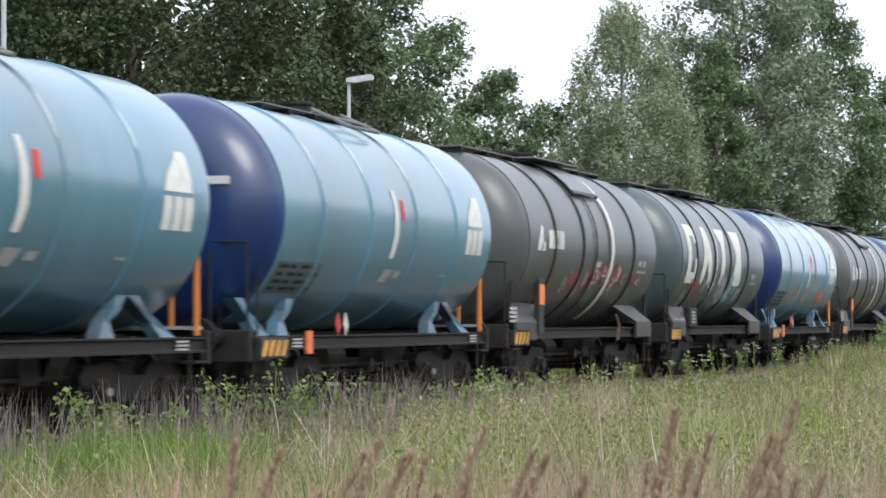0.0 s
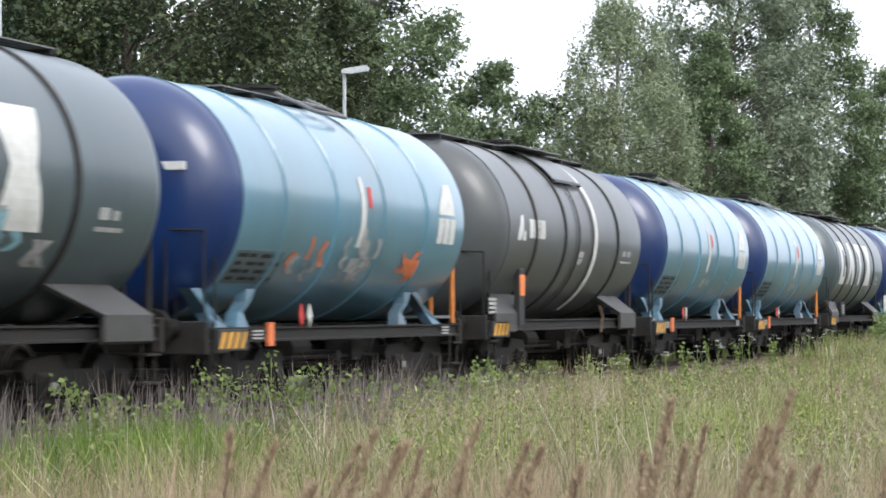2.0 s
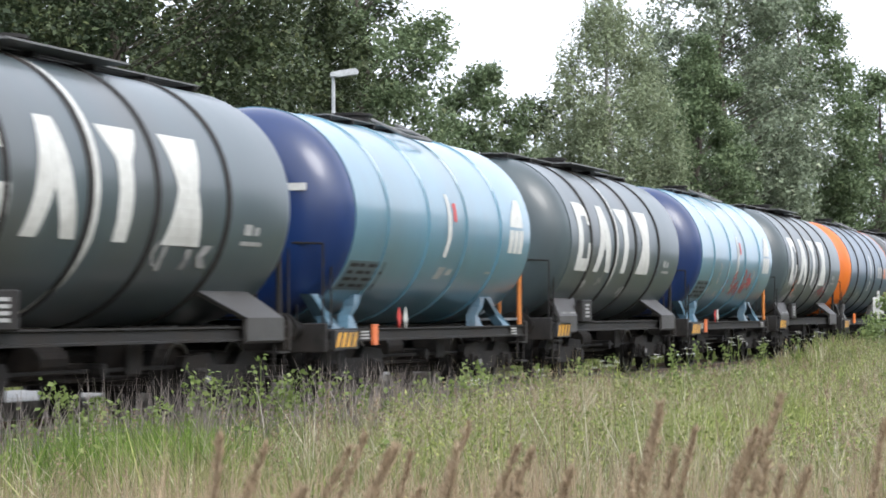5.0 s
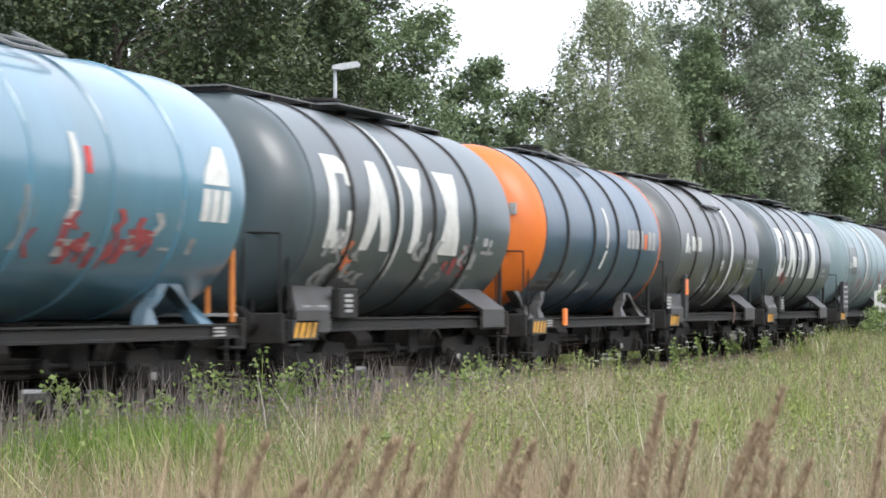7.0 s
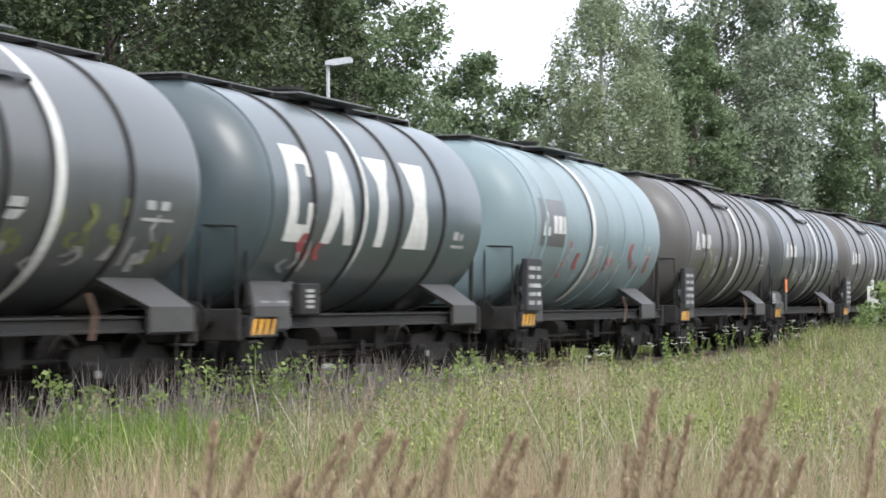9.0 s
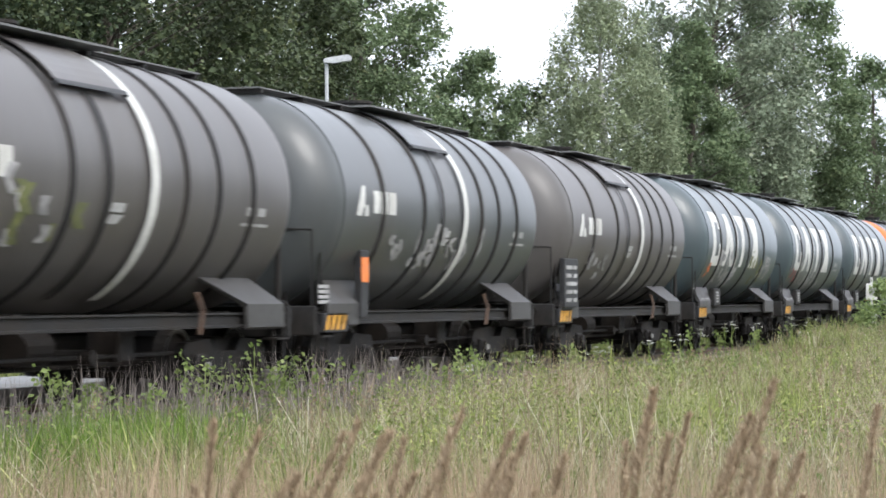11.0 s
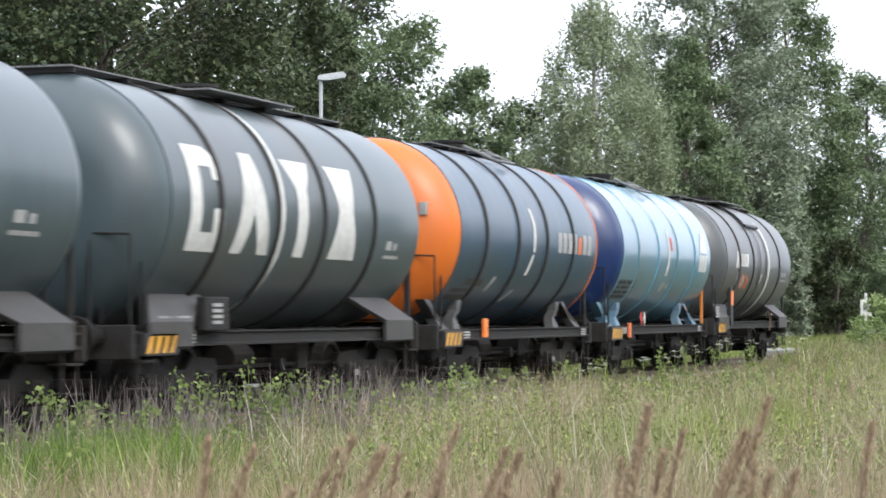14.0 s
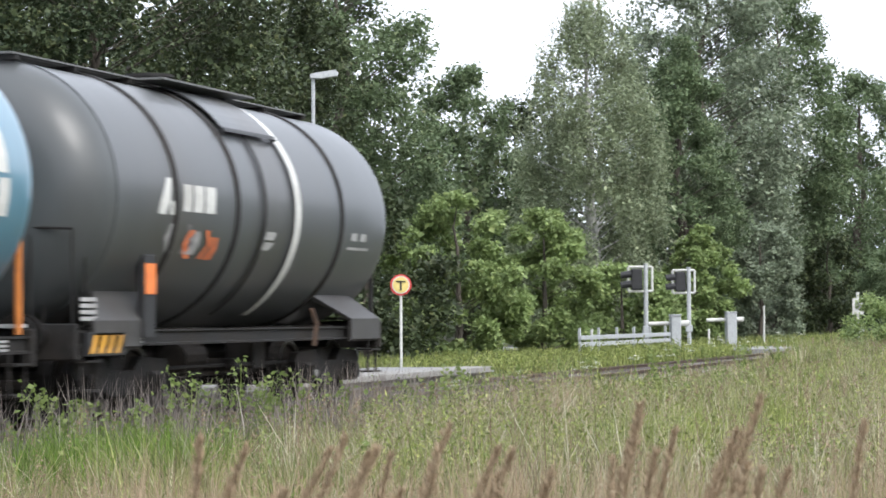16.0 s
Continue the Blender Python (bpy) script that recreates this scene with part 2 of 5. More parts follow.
def empty(name, label, category, group="", at=None):
    ob = new(name)
    if at is not None:
        ob.matrix_basis = at
    return tagged(ob, label, category, group)


def box(bm, x0, x1, y0, y1, z0, z1, bevel=0.0, slot=0):
    r = bmesh.ops.create_cube(bm, size=1.0, matrix=Matrix.Translation(((x0 + x1) / 2, (y0 + y1) / 2, (z0 + z1) / 2)) @ Matrix.Diagonal((x1 - x0, y1 - y0, z1 - z0, 1)))
    if bevel:
        edges = list({e for v in r["verts"] for e in v.link_edges})
        bmesh.ops.bevel(bm, geom=edges, offset=bevel, segments=1, affect="EDGES")
    return bm


def tube(bm, p, q, r, seg=8, r2=None):
    p, q = Vector(p), Vector(q)
    d = q - p
    m = Matrix.Translation((p + q) / 2) @ d.to_track_quat("Z", "Y").to_matrix().to_4x4()
    bmesh.ops.create_cone(bm, cap_ends=True, segments=seg, radius1=r, radius2=r if r2 is None else r2, depth=d.length, matrix=m)
    return bm


def prism(bm, outline, y0, y1):
    """An outline in x and z, drawn out from y0 to y1."""
    a = [bm.verts.new((x, y0, z)) for x, z in outline]
    b = [bm.verts.new((x, y1, z)) for x, z in outline]
    n = len(outline)
    bm.faces.new(a)
    bm.faces.new(b[::-1])
    for i in range(n):
        bm.faces.new((a[i], b[i], b[(i + 1) % n], a[(i + 1) % n]))
    bmesh.ops.recalc_face_normals(bm, faces=bm.faces)
    return bm


AXIS, RADIUS = 2.607, 1.5225


def lathe(bm, profile, seg=56, a0=0.0, a1=360.0):
    """A surface turned round the tank's axis; profile rows are x and radius."""
    full = a1 - a0 >= 360
    count = seg if full else seg + 1
    rings = []
    for x, r in profile:
        if r < 1e-4:
            rings.append([bm.verts.new((x, 0, AXIS))])
            continue
        rings.append([bm.verts.new((x, -r * math.cos(radians(a0 + (a1 - a0) * i / seg)), AXIS + r * math.sin(radians(a0 + (a1 - a0) * i / seg)))) for i in range(count)])
    for a, b in zip(rings, rings[1:]):
        for i in range(seg):
            j = (i + 1) % count
            if len(a) == 1:
                bm.faces.new((a[0], b[j], b[i]))
            elif len(b) == 1:
                bm.faces.new((a[i], a[j], b[0]))
            else:
                bm.faces.new((a[i], a[j], b[j], b[i]))
    bmesh.ops.recalc_face_normals(bm, faces=bm.faces)
    return bm


def on_shell(x, angle, lift=0.006):
    r = RADIUS + lift
    return (x, -r * math.cos(radians(angle)), AXIS + r * math.sin(radians(angle)))


def painted(bm, rows, lift=0.006):
    """A painted shape on the near side of the shell: rows of angle, x from, x to."""
    fine = []
    for (a, x0, x1), (b, u0, u1) in zip(rows, rows[1:]):
        n = max(1, int(abs(b - a) / 4))
        fine += [(a + (b - a) * k / n, x0 + (u0 - x0) * k / n, x1 + (u1 - x1) * k / n) for k in range(n)]
    fine.append(rows[-1])
    vs = [(bm.verts.new(on_shell(x0, a, lift)), bm.verts.new(on_shell(x1, a, lift))) for a, x0, x1 in fine]
    for (a, b), (c, d) in zip(vs, vs[1:]):
        bm.faces.new((a, b, d, c))
    return bm


def flip_out(bm):
    for f in bm.faces:
        f.normal_update()
        c = f.calc_center_median()
        if f.normal.dot(Vector((0, c.y, c.z - AXIS))) < 0:
            f.normal_flip()
    return bm


def dome(x_base, depth, tip, n=9):
    """Profile of a dished end from its rim to its tip."""
    rows = []
    for i in range(n + 1):
        u = i / n * math.pi / 2
        rows.append((x_base + tip * depth * math.sin(u) ** 0.9, RADIUS * math.cos(u) ** 0.62 if i < n else 0.0))
    return rows


# ---- the tank wagons ----
def scribble(rng, x0, x1, low, high, n):
    """Sprayed strokes that nobody can read, as slanting curved bars."""
    bm = bmesh.new()
    for _ in range(n):
        x = rng.uniform(x0, x1)
        a = rng.uniform(low, high)
        w, h, s = rng.uniform(0.08, 0.3), rng.uniform(5, 14), rng.uniform(-0.25, 0.25)
        painted(bm, [(a, x, x + w), (a + h * 0.5, x + s, x + s + w * 0.8), (a + h, x + s * 0.3, x + s * 0.3 + w)], 0.007 + rng.random() * 0.006)
    return flip_out(bm)


def wheel_disc(bm, ax, side):
    """A solid railway wheel: flange, tread, dished disc and hub."""
    n, rings = 20, []
    for y, r in ((0.66, 0.30), (0.665, 0.49), (0.69, 0.49), (0.70, 0.465), (0.82, 0.455), (0.82, 0.395), (0.775, 0.375), (0.765, 0.17), (0.85, 0.15), (0.85, 0.04)):
        rings.append([bm.verts.new((ax + r * math.cos(2 * math.pi * i / n), side * y, 0.46 + r * math.sin(2 * math.pi * i / n))) for i in range(n)])
    for a, d in zip(rings, rings[1:]):
        for i in range(n):
            bm.faces.new((a[i], a[(i + 1) % n], d[(i + 1) % n], d[i]))
    bm.faces.new(rings[0])
    bm.faces.new(rings[-1])
    bmesh.ops.recalc_face_normals(bm, faces=bm.faces)
    return bm


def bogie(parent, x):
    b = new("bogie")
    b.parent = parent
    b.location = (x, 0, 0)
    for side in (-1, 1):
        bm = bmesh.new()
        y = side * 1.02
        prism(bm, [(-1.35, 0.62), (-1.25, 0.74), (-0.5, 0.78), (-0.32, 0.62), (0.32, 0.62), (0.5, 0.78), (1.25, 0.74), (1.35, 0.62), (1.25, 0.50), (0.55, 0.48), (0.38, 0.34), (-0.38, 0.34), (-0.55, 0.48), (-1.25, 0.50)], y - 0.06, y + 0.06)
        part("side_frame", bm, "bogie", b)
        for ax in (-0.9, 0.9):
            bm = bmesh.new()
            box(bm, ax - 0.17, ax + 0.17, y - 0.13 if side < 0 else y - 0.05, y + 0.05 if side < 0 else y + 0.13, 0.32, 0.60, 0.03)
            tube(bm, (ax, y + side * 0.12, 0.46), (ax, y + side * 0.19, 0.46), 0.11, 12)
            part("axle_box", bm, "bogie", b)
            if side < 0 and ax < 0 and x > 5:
                # a small off-white disc on the end of this axle box
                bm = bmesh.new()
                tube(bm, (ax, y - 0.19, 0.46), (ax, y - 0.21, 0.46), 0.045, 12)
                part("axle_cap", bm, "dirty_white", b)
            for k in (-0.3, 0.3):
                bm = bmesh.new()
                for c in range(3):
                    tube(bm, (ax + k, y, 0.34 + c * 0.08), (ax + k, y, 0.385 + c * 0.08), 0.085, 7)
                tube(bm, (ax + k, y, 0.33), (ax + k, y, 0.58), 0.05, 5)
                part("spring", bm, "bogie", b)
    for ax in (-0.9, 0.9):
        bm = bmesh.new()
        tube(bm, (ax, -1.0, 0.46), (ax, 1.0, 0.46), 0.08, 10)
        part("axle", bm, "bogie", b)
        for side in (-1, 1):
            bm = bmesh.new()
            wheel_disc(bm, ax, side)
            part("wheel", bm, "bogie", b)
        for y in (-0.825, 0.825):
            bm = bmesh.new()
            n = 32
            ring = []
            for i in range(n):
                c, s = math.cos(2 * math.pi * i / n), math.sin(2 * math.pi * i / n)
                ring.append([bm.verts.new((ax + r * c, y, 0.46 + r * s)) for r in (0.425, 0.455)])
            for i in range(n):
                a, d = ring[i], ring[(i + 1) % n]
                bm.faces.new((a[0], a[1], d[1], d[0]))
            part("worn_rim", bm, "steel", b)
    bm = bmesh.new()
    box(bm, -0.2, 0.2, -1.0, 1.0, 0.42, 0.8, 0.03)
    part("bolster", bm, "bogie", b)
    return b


def wagon(kind, length, ring_at, rear, group, mark=0.48):
    """A four-axle tank wagon from its leading coupling plane (x = 0) to its trailing one (x = length). ring_at: hoops; rear: x of the trailing rim."""
    looks = dict(
        blue=("light_blue", "dark_blue", "light_blue", "light blue glossy tank wagon with a dark blue end"),
        navy=("navy", "orange", "brown_grey", "navy blue tank wagon with a bright orange end"),
        letters=("green_grey", "green_grey", "frame_grey", "dark green-grey tank wagon with large white marks"),
        grey=("grey", "grey", "frame_grey", "weathered grey tank wagon with one white hoop"),
        brown=("brown_grey", "brown_grey", "frame_grey", "dusty brown-grey tank wagon with one white hoop"),
        mint=("mint", "mint", "frame_grey", "pale mint green tank wagon with one white hoop"),
    )[kind]
    shell, end, foot, label = looks
    w = empty("tank_wagon", label, "tank wagon", group)
    a = 1.25
    bm = bmesh.new()
    lathe(bm, [(a, RADIUS)] + [(a + (rear - a) * k / 8, RADIUS) for k in range(1, 9)] + dome(rear, 0.58, 1)[1:])
    part("tank", bm, shell, w, smooth=True)
    bm = bmesh.new()
    lathe(bm, [(a + 0.004, RADIUS)] + dome(a, 0.66, -1)[1:])
    part("tank_end", bm, end, w, smooth=True)
    bm = bmesh.new()
    lathe(bm, [(a - 0.02, RADIUS), (a - 0.02, RADIUS + 0.012), (a + 0.05, RADIUS + 0.012), (a + 0.05, RADIUS)], 56)
    part("seam", bm, shell if kind != "navy" else "navy", w, smooth=False)
    dark = {"light_blue": "light_blue"}.get(shell, "frame_grey" if shell != "mint" else "mint")
    for x in ring_at:
        bm = bmesh.new()
        lathe(bm, [(x - 0.075, RADIUS - 0.01), (x - 0.05, RADIUS + 0.024), (x + 0.05, RADIUS + 0.024), (x + 0.075, RADIUS - 0.01)], 56)
        part("hoop", bm, dark, w)
    # top walkway, dome cover and railing
    mid = (a + rear) / 2
    top = AXIS + RADIUS
    long_walk = kind not in ("blue", "navy")
    x0, x1 = (a - 0.3, rear - 0.2) if long_walk else (a + 2.0, a + 5.2)
    for y in (-0.33, -0.2, -0.07, 0.06, 0.19, 0.32):
        bm = bmesh.new()
        box(bm, x0, x1, y - 0.055, y + 0.055, top + 0.035, top + 0.055)
        part("walkway_plank", bm, "walk_grate", w)
    n = 7 if long_walk else 4
    for i in range(n):
        x = x0 + 0.1 + (x1 - x0 - 0.2) * i / (n - 1)
        bm = bmesh.new()
        box(bm, x - 0.03, x + 0.03, -0.4, 0.4, top - 0.03, top + 0.035)
        part("walkway_bracket", bm, "frame_grey", w)
    bm = bmesh.new()
    tube(bm, (mid - 0.3, 0.0, top - 0.02), (mid - 0.3, 0.0, top + 0.18), 0.27, 20)
    tube(bm, (mid - 0.3, 0.0, top + 0.18), (mid - 0.3, 0.0, top + 0.22), 0.31, 20)
    part("hatch", bm, "frame_grey", w)
    bm = bmesh.new()
    if long_walk:
        box(bm, mid - 1.6, mid + 1.5, -0.75, -0.40, top + 0.03, top + 0.055)
        part("side_platform", bm, "walk_grate", w)
    else:
        for x in (x1 - 1.3, x1 - 0.1):
            tube(bm, (x, -0.4, top + 0.1), (x + 0.1, -0.95, top - 0.16), 0.028, 6)
        tube(bm, (x1 - 1.2, -0.95, top - 0.16), (x1, -0.95, top - 0.16), 0.028, 6)
        tube(bm, (x1 - 1.2, -0.68, top - 0.03), (x1, -0.68, top - 0.03), 0.028, 6)
        part("ladder_rail", bm, "walk_grate", w)
    # underframe
    sill = 0.86 if kind in ("blue", "navy") else 0.91
    for y in (-1.22, 1.22):
        bm = bmesh.new()
        section = [(-0.05, 0), (0.05, 0), (0.05, 0.03), (0.015, 0.045), (0.015, 0.185), (0.05, 0.20), (0.05, 0.23), (-0.05, 0.23), (-0.05, 0.20), (-0.015, 0.185), (-0.015, 0.045), (-0.05, 0.03)]
        ends = [[bm.verts.new((x, y + u, sill + v * 0.8)) for u, v in section] for x in (0.722, length - 0.722)]
        for i in range(12):
            bm.faces.new((ends[0][i], ends[0][(i + 1) % 12], ends[1][(i + 1) % 12], ends[1][i]))
        bm.faces.new(ends[0])
        bm.faces.new(ends[1][::-1])
        bmesh.ops.recalc_face_normals(bm, faces=bm.faces)
        part("sole_bar", bm, "frame_grey", w)
    for x in (0.62, length - 0.72):
        bm = bmesh.new()
        box(bm, x, x + 0.1, -1.3, 1.3, sill - 0.14, sill + 0.26, 0.015)
        part("end_beam", bm, "frame_grey", w)
    bm = bmesh.new()
    for x in (1.6, 2.6, 4.2, length - 4.2, length - 2.6, length - 1.6):
        box(bm, x - 0.06, x + 0.06, -1.2, 1.2, sill + 0.02, sill + 0.2)
    box(bm, 0.7, length - 0.7, -0.25, 0.25, sill - 0.02, sill + 0.22)
    part("centre_sill", bm, "frame_grey", w)
    for s, x in ((-1, 0.62), (1, length - 0.62)):
        for y in (-0.875, 0.875):
            bm = bmesh.new()
            tube(bm, (x, y, 1.04), (x + s * 0.34, y, 1.04), 0.11, 14)
            tube(bm, (x + s * 0.3, y, 1.04), (x + s * 0.54, y, 1.04), 0.075, 12)
            tube(bm, (x + s * 0.54, y, 1.04), (x + s * 0.60, y, 1.04), 0.23, 20)
            part("buffer", bm, "bogie", w)
        bm = bmesh.new()
        box(bm, x, x + s * 0.3, -0.06, 0.06, 0.96, 1.1) if s > 0 else box(bm, x - 0.3, x, -0.06, 0.06, 0.96, 1.1)
        tube(bm, (x + s * 0.25, 0, 1.02), (x + s * 0.6, 0, 0.92), 0.04, 8)
        part("coupling_hook", bm, "bogie", w)
    # saddles carrying the tank
    feet = (a - 0.35, a + 1.1, rear - 1.6, rear - 0.9) if kind in ("blue", "navy") else (a + 0.7, rear - 0.9)
    for i, x in enumerate(feet):
        for y in (-1, 1):
            bm = bmesh.new()
            if kind in ("blue", "navy"):
                lean = (0.35, -0.45, -0.5, 0.45)[i]
                lower, upper = 0.20, 0.085
                pts = [(x - lower + lean, sill + 0.18), (x + lower + lean, sill + 0.18), (x + upper * 0.9 + lean * 0.55, 1.22), (x + upper * 1.0, 1.36), (x + upper * 1.8 - lean * 0.4, 1.52), (x - upper * 1.8 - lean * 0.4, 1.52), (x - upper * 1.0, 1.36), (x - upper * 0.9 + lean * 0.55, 1.22)]
                vs = []
                for px, pz in pts:
                    yy = 1.24 if pz < 1.1 else 1.13 if pz < 1.5 else 1.09
                    vs.append((px, yy, pz))
                f1 = [bm.verts.new((px, y * yy, pz)) for px, yy, pz in vs]
                f2 = [bm.verts.new((px, y * (yy - 0.16), pz)) for px, yy, pz in vs]
                bm.faces.new(f1)
                bm.faces.new(f2[::-1])
                for k in range(len(vs)):
                    bm.faces.new((f1[k], f2[k], f2[(k + 1) % len(vs)], f1[(k + 1) % len(vs)]))
                bmesh.ops.recalc_face_normals(bm, faces=bm.faces)
            else:
                # a plate that slopes out from the tank to the bolster, and the bolster's upright face
                s = -1 if i == 0 else 1
                o = a + 0.95 if i == 0 else rear - 0.95
                top_edge = [(o - s * 1.15, 1.02, 1.60), (o + s * 0.55, 1.02, 1.60)]
                brink = [(o + s * 1.22, 1.36, 1.20), (o - s * 0.05, 1.36, 1.20)]
                base = [(o + s * 1.22, 1.36, sill), (o - s * 0.05, 1.36, sill)]
                out_v = [[bm.verts.new((px, y * py, pz)) for px, py, pz in row] for row in (top_edge, brink, base)]
                in_v = [[bm.verts.new((px, y * (py - 0.05), pz - 0.03)) for px, py, pz in row] for row in (top_edge, brink, base)]
                for f in (out_v, in_v):
                    bm.faces.new((f[0][0], f[0][1], f[1][0], f[1][1]))
                    bm.faces.new((f[1][1], f[1][0], f[2][0], f[2][1]))
                loop = [(0, 0), (0, 1), (1, 0), (2, 0), (2, 1), (1, 1)]
                for (r0, c0), (r1, c1) in zip(loop, loop[1:] + loop[:1]):
                    bm.faces.new((out_v[r0][c0], out_v[r1][c1], in_v[r1][c1], in_v[r0][c0]))
                bmesh.ops.recalc_face_normals(bm, faces=bm.faces)
            part("saddle", bm, "foot_blue" if kind == "blue" else "saddle_grey", w)
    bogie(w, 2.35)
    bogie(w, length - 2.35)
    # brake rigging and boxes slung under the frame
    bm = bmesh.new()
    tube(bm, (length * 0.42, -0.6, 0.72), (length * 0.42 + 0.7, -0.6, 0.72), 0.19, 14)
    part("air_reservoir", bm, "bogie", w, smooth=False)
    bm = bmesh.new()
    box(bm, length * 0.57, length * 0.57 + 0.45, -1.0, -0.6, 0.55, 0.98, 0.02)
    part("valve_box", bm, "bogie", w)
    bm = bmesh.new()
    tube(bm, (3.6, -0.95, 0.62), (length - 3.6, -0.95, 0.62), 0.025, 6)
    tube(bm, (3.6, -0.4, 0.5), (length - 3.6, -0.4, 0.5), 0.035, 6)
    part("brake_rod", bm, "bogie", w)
    # from here to the brake beams: unseen parts, added to darken the gap below
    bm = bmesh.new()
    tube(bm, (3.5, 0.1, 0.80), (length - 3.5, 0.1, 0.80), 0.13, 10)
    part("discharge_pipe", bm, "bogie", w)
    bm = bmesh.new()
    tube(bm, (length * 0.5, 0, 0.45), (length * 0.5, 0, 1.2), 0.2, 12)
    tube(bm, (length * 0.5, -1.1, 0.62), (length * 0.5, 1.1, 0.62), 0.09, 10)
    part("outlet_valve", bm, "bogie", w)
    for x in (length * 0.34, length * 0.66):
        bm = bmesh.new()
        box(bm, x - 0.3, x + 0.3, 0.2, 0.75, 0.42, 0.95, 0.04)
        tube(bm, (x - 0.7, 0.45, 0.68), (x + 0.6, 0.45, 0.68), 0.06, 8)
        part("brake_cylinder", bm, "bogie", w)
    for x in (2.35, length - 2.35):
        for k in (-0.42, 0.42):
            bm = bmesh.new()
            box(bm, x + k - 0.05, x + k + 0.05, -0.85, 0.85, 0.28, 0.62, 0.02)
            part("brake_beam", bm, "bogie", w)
    for x in (0.78, length - 1.25):
        bm = bmesh.new()
        for z in (0.42, 0.74):
            box(bm, x, x + 0.4, -1.36, -1.12, z, z + 0.025)
        for xx in (x + 0.02, x + 0.38):
            box(bm, xx - 0.015, xx + 0.015, -1.3, -1.27, 0.42, sill)
        part("step", bm, "frame_grey", w)
    # striped corner box
    sb = 0.85
    bm = bmesh.new()
    box(bm, sb, sb + 0.95, -1.36, -1.275, sill - 0.10, sill + 0.16, 0.008)
    hz = part("hazard_board", bm, "black", w, "yellow and black striped board")
    for i in range(4):
        bm = bmesh.new()
        x = sb + 0.03 + i * 0.22
        prism(bm, [(x - 0.01, sill - 0.07), (x + 0.10, sill - 0.07), (x + 0.22, sill + 0.13), (x + 0.11, sill + 0.13)], -1.364, -1.358)
        part("stripe", bm, "hazard_yellow", hz)
    # white data panels on the sole bar
    for x in (a + 0.9, rear - 0.3):
        bm = bmesh.new()
        for k in range(3):
            box(bm, x, x + 0.34, -1.278, -1.27, sill + 0.03 + k * 0.045, sill + 0.055 + k * 0.045)
        part("data_text", bm, "dirty_white", w)["kind"] = "stuff"
    # end ladders and handrails
    rail = "rail_orange" if kind == "blue" else "frame_grey"
    xe = length - 0.78
    bm = bmesh.new()
    tube(bm, (xe - 0.1, -1.22, sill + 0.2), (xe - 0.1, -1.22, 2.25), 0.04, 8)
    tube(bm, (xe + 0.12, -0.8, sill + 0.2), (xe + 0.12, -0.8, 2.05), 0.035, 8)
    tube(bm, (xe - 0.1, -1.22, 2.23), (xe + 0.12, -0.8, 2.03), 0.025, 6)
    part("handrail", bm, rail, w)
    bm = bmesh.new()
    for x in (0.66, 0.98):
        tube(bm, (x, -1.25, sill + 0.2), (x, -1.25, 2.2), 0.015, 6)
        tube(bm, (x, -1.25, 2.2), (x, -0.75, 2.22), 0.015, 6)
        tube(bm, (x, -0.75, sill + 0.2), (x, -0.75, 2.22), 0.015, 6)
    part("end_handrail", bm, "frame_grey", w)
    bm = bmesh.new()
    box(bm, length - 0.85, length - 0.55, -1.15, 1.15, sill + 0.27, sill + 0.31)
    part("end_platform", bm, "galvanised" if kind == "blue" else "frame_grey", w)
    # painted marks
    if kind == "blue":
        bm = bmesh.new()
        x = rear - 0.75
        painted(bm, [(3.0, x - 0.46, x + 0.32), (10, x - 0.36, x + 0.32), (18, x - 0.08, x + 0.30), (21, x + 0.02, x + 0.26)])
        part("logo_sail", flip_out(bm), "white", w, "white sail-shaped logo")
        for k in range(3):
            bm = bmesh.new()
            painted(bm, [(-13.5, x - 0.5 + k * 0.30, x - 0.26 + k * 0.30), (1, x - 0.46 + k * 0.29, x - 0.22 + k * 0.29)])
            part("logo_block", flip_out(bm), "white", w, "white logo block")
        bm = bmesh.new()
        x = a + 4.37
        painted(bm, [(-19, x - 0.16, x + 0.0), (-8, x - 0.10, x + 0.10), (5, x - 0.10, x + 0.09), (18, x - 0.12, x + 0.02)])
        part("level_stripe", flip_out(bm), "white", w)
        bm = bmesh.new()
        painted(bm, [(2, x + 0.2, x + 0.36), (13, x + 0.2, x + 0.36)])
        part("warning_mark", flip_out(bm), "red", w)
        bm = bmesh.new()
        painted(bm, [(-33, x - 0.2, x + 0.1), (-25, x - 0.15, x + 0.22)])
        painted(bm, [(-30, x + 0.3, x + 0.55), (-26, x + 0.35, x + 0.6)])
        painted(bm, [(-28, x + 2.4, x + 2.7), (-26.5, x + 2.4, x + 2.7)])
        part("data_text", flip_out(bm), "dirty_white", w)["kind"] = "stuff"
        bm = bmesh.new()
        painted(bm, [(-42, a + 0.12, a + 1.72), (-24, a + 0.12, a + 1.72)], 0.003)
        part("panel_ground", flip_out(bm), "data_ground", w, "faded brown data panel")
        bm = bmesh.new()
        for r in range(4):
            for c in range(4):
                x = a + 0.2 + c * 0.38
                painted(bm, [(-40 + r * 4.2, x, x + 0.22 + 0.1 * ((r + c) % 2)), (-38 + r * 4.2, x, x + 0.22 + 0.1 * ((r + c) % 2))])
        part("data_panel", flip_out(bm), "frame_grey", w, "dark data panel")["kind"] = "stuff"
        bm = bmesh.new()
        for k, x in enumerate((a + 2.55, a + 2.85)):
            prism(bm, [(x, 1.03), (x + 0.09, 1.18), (x, 1.34), (x - 0.08, 1.18)], -1.30, -1.285)
            if k == 0:
                part("red_placard", bm, "red", w)
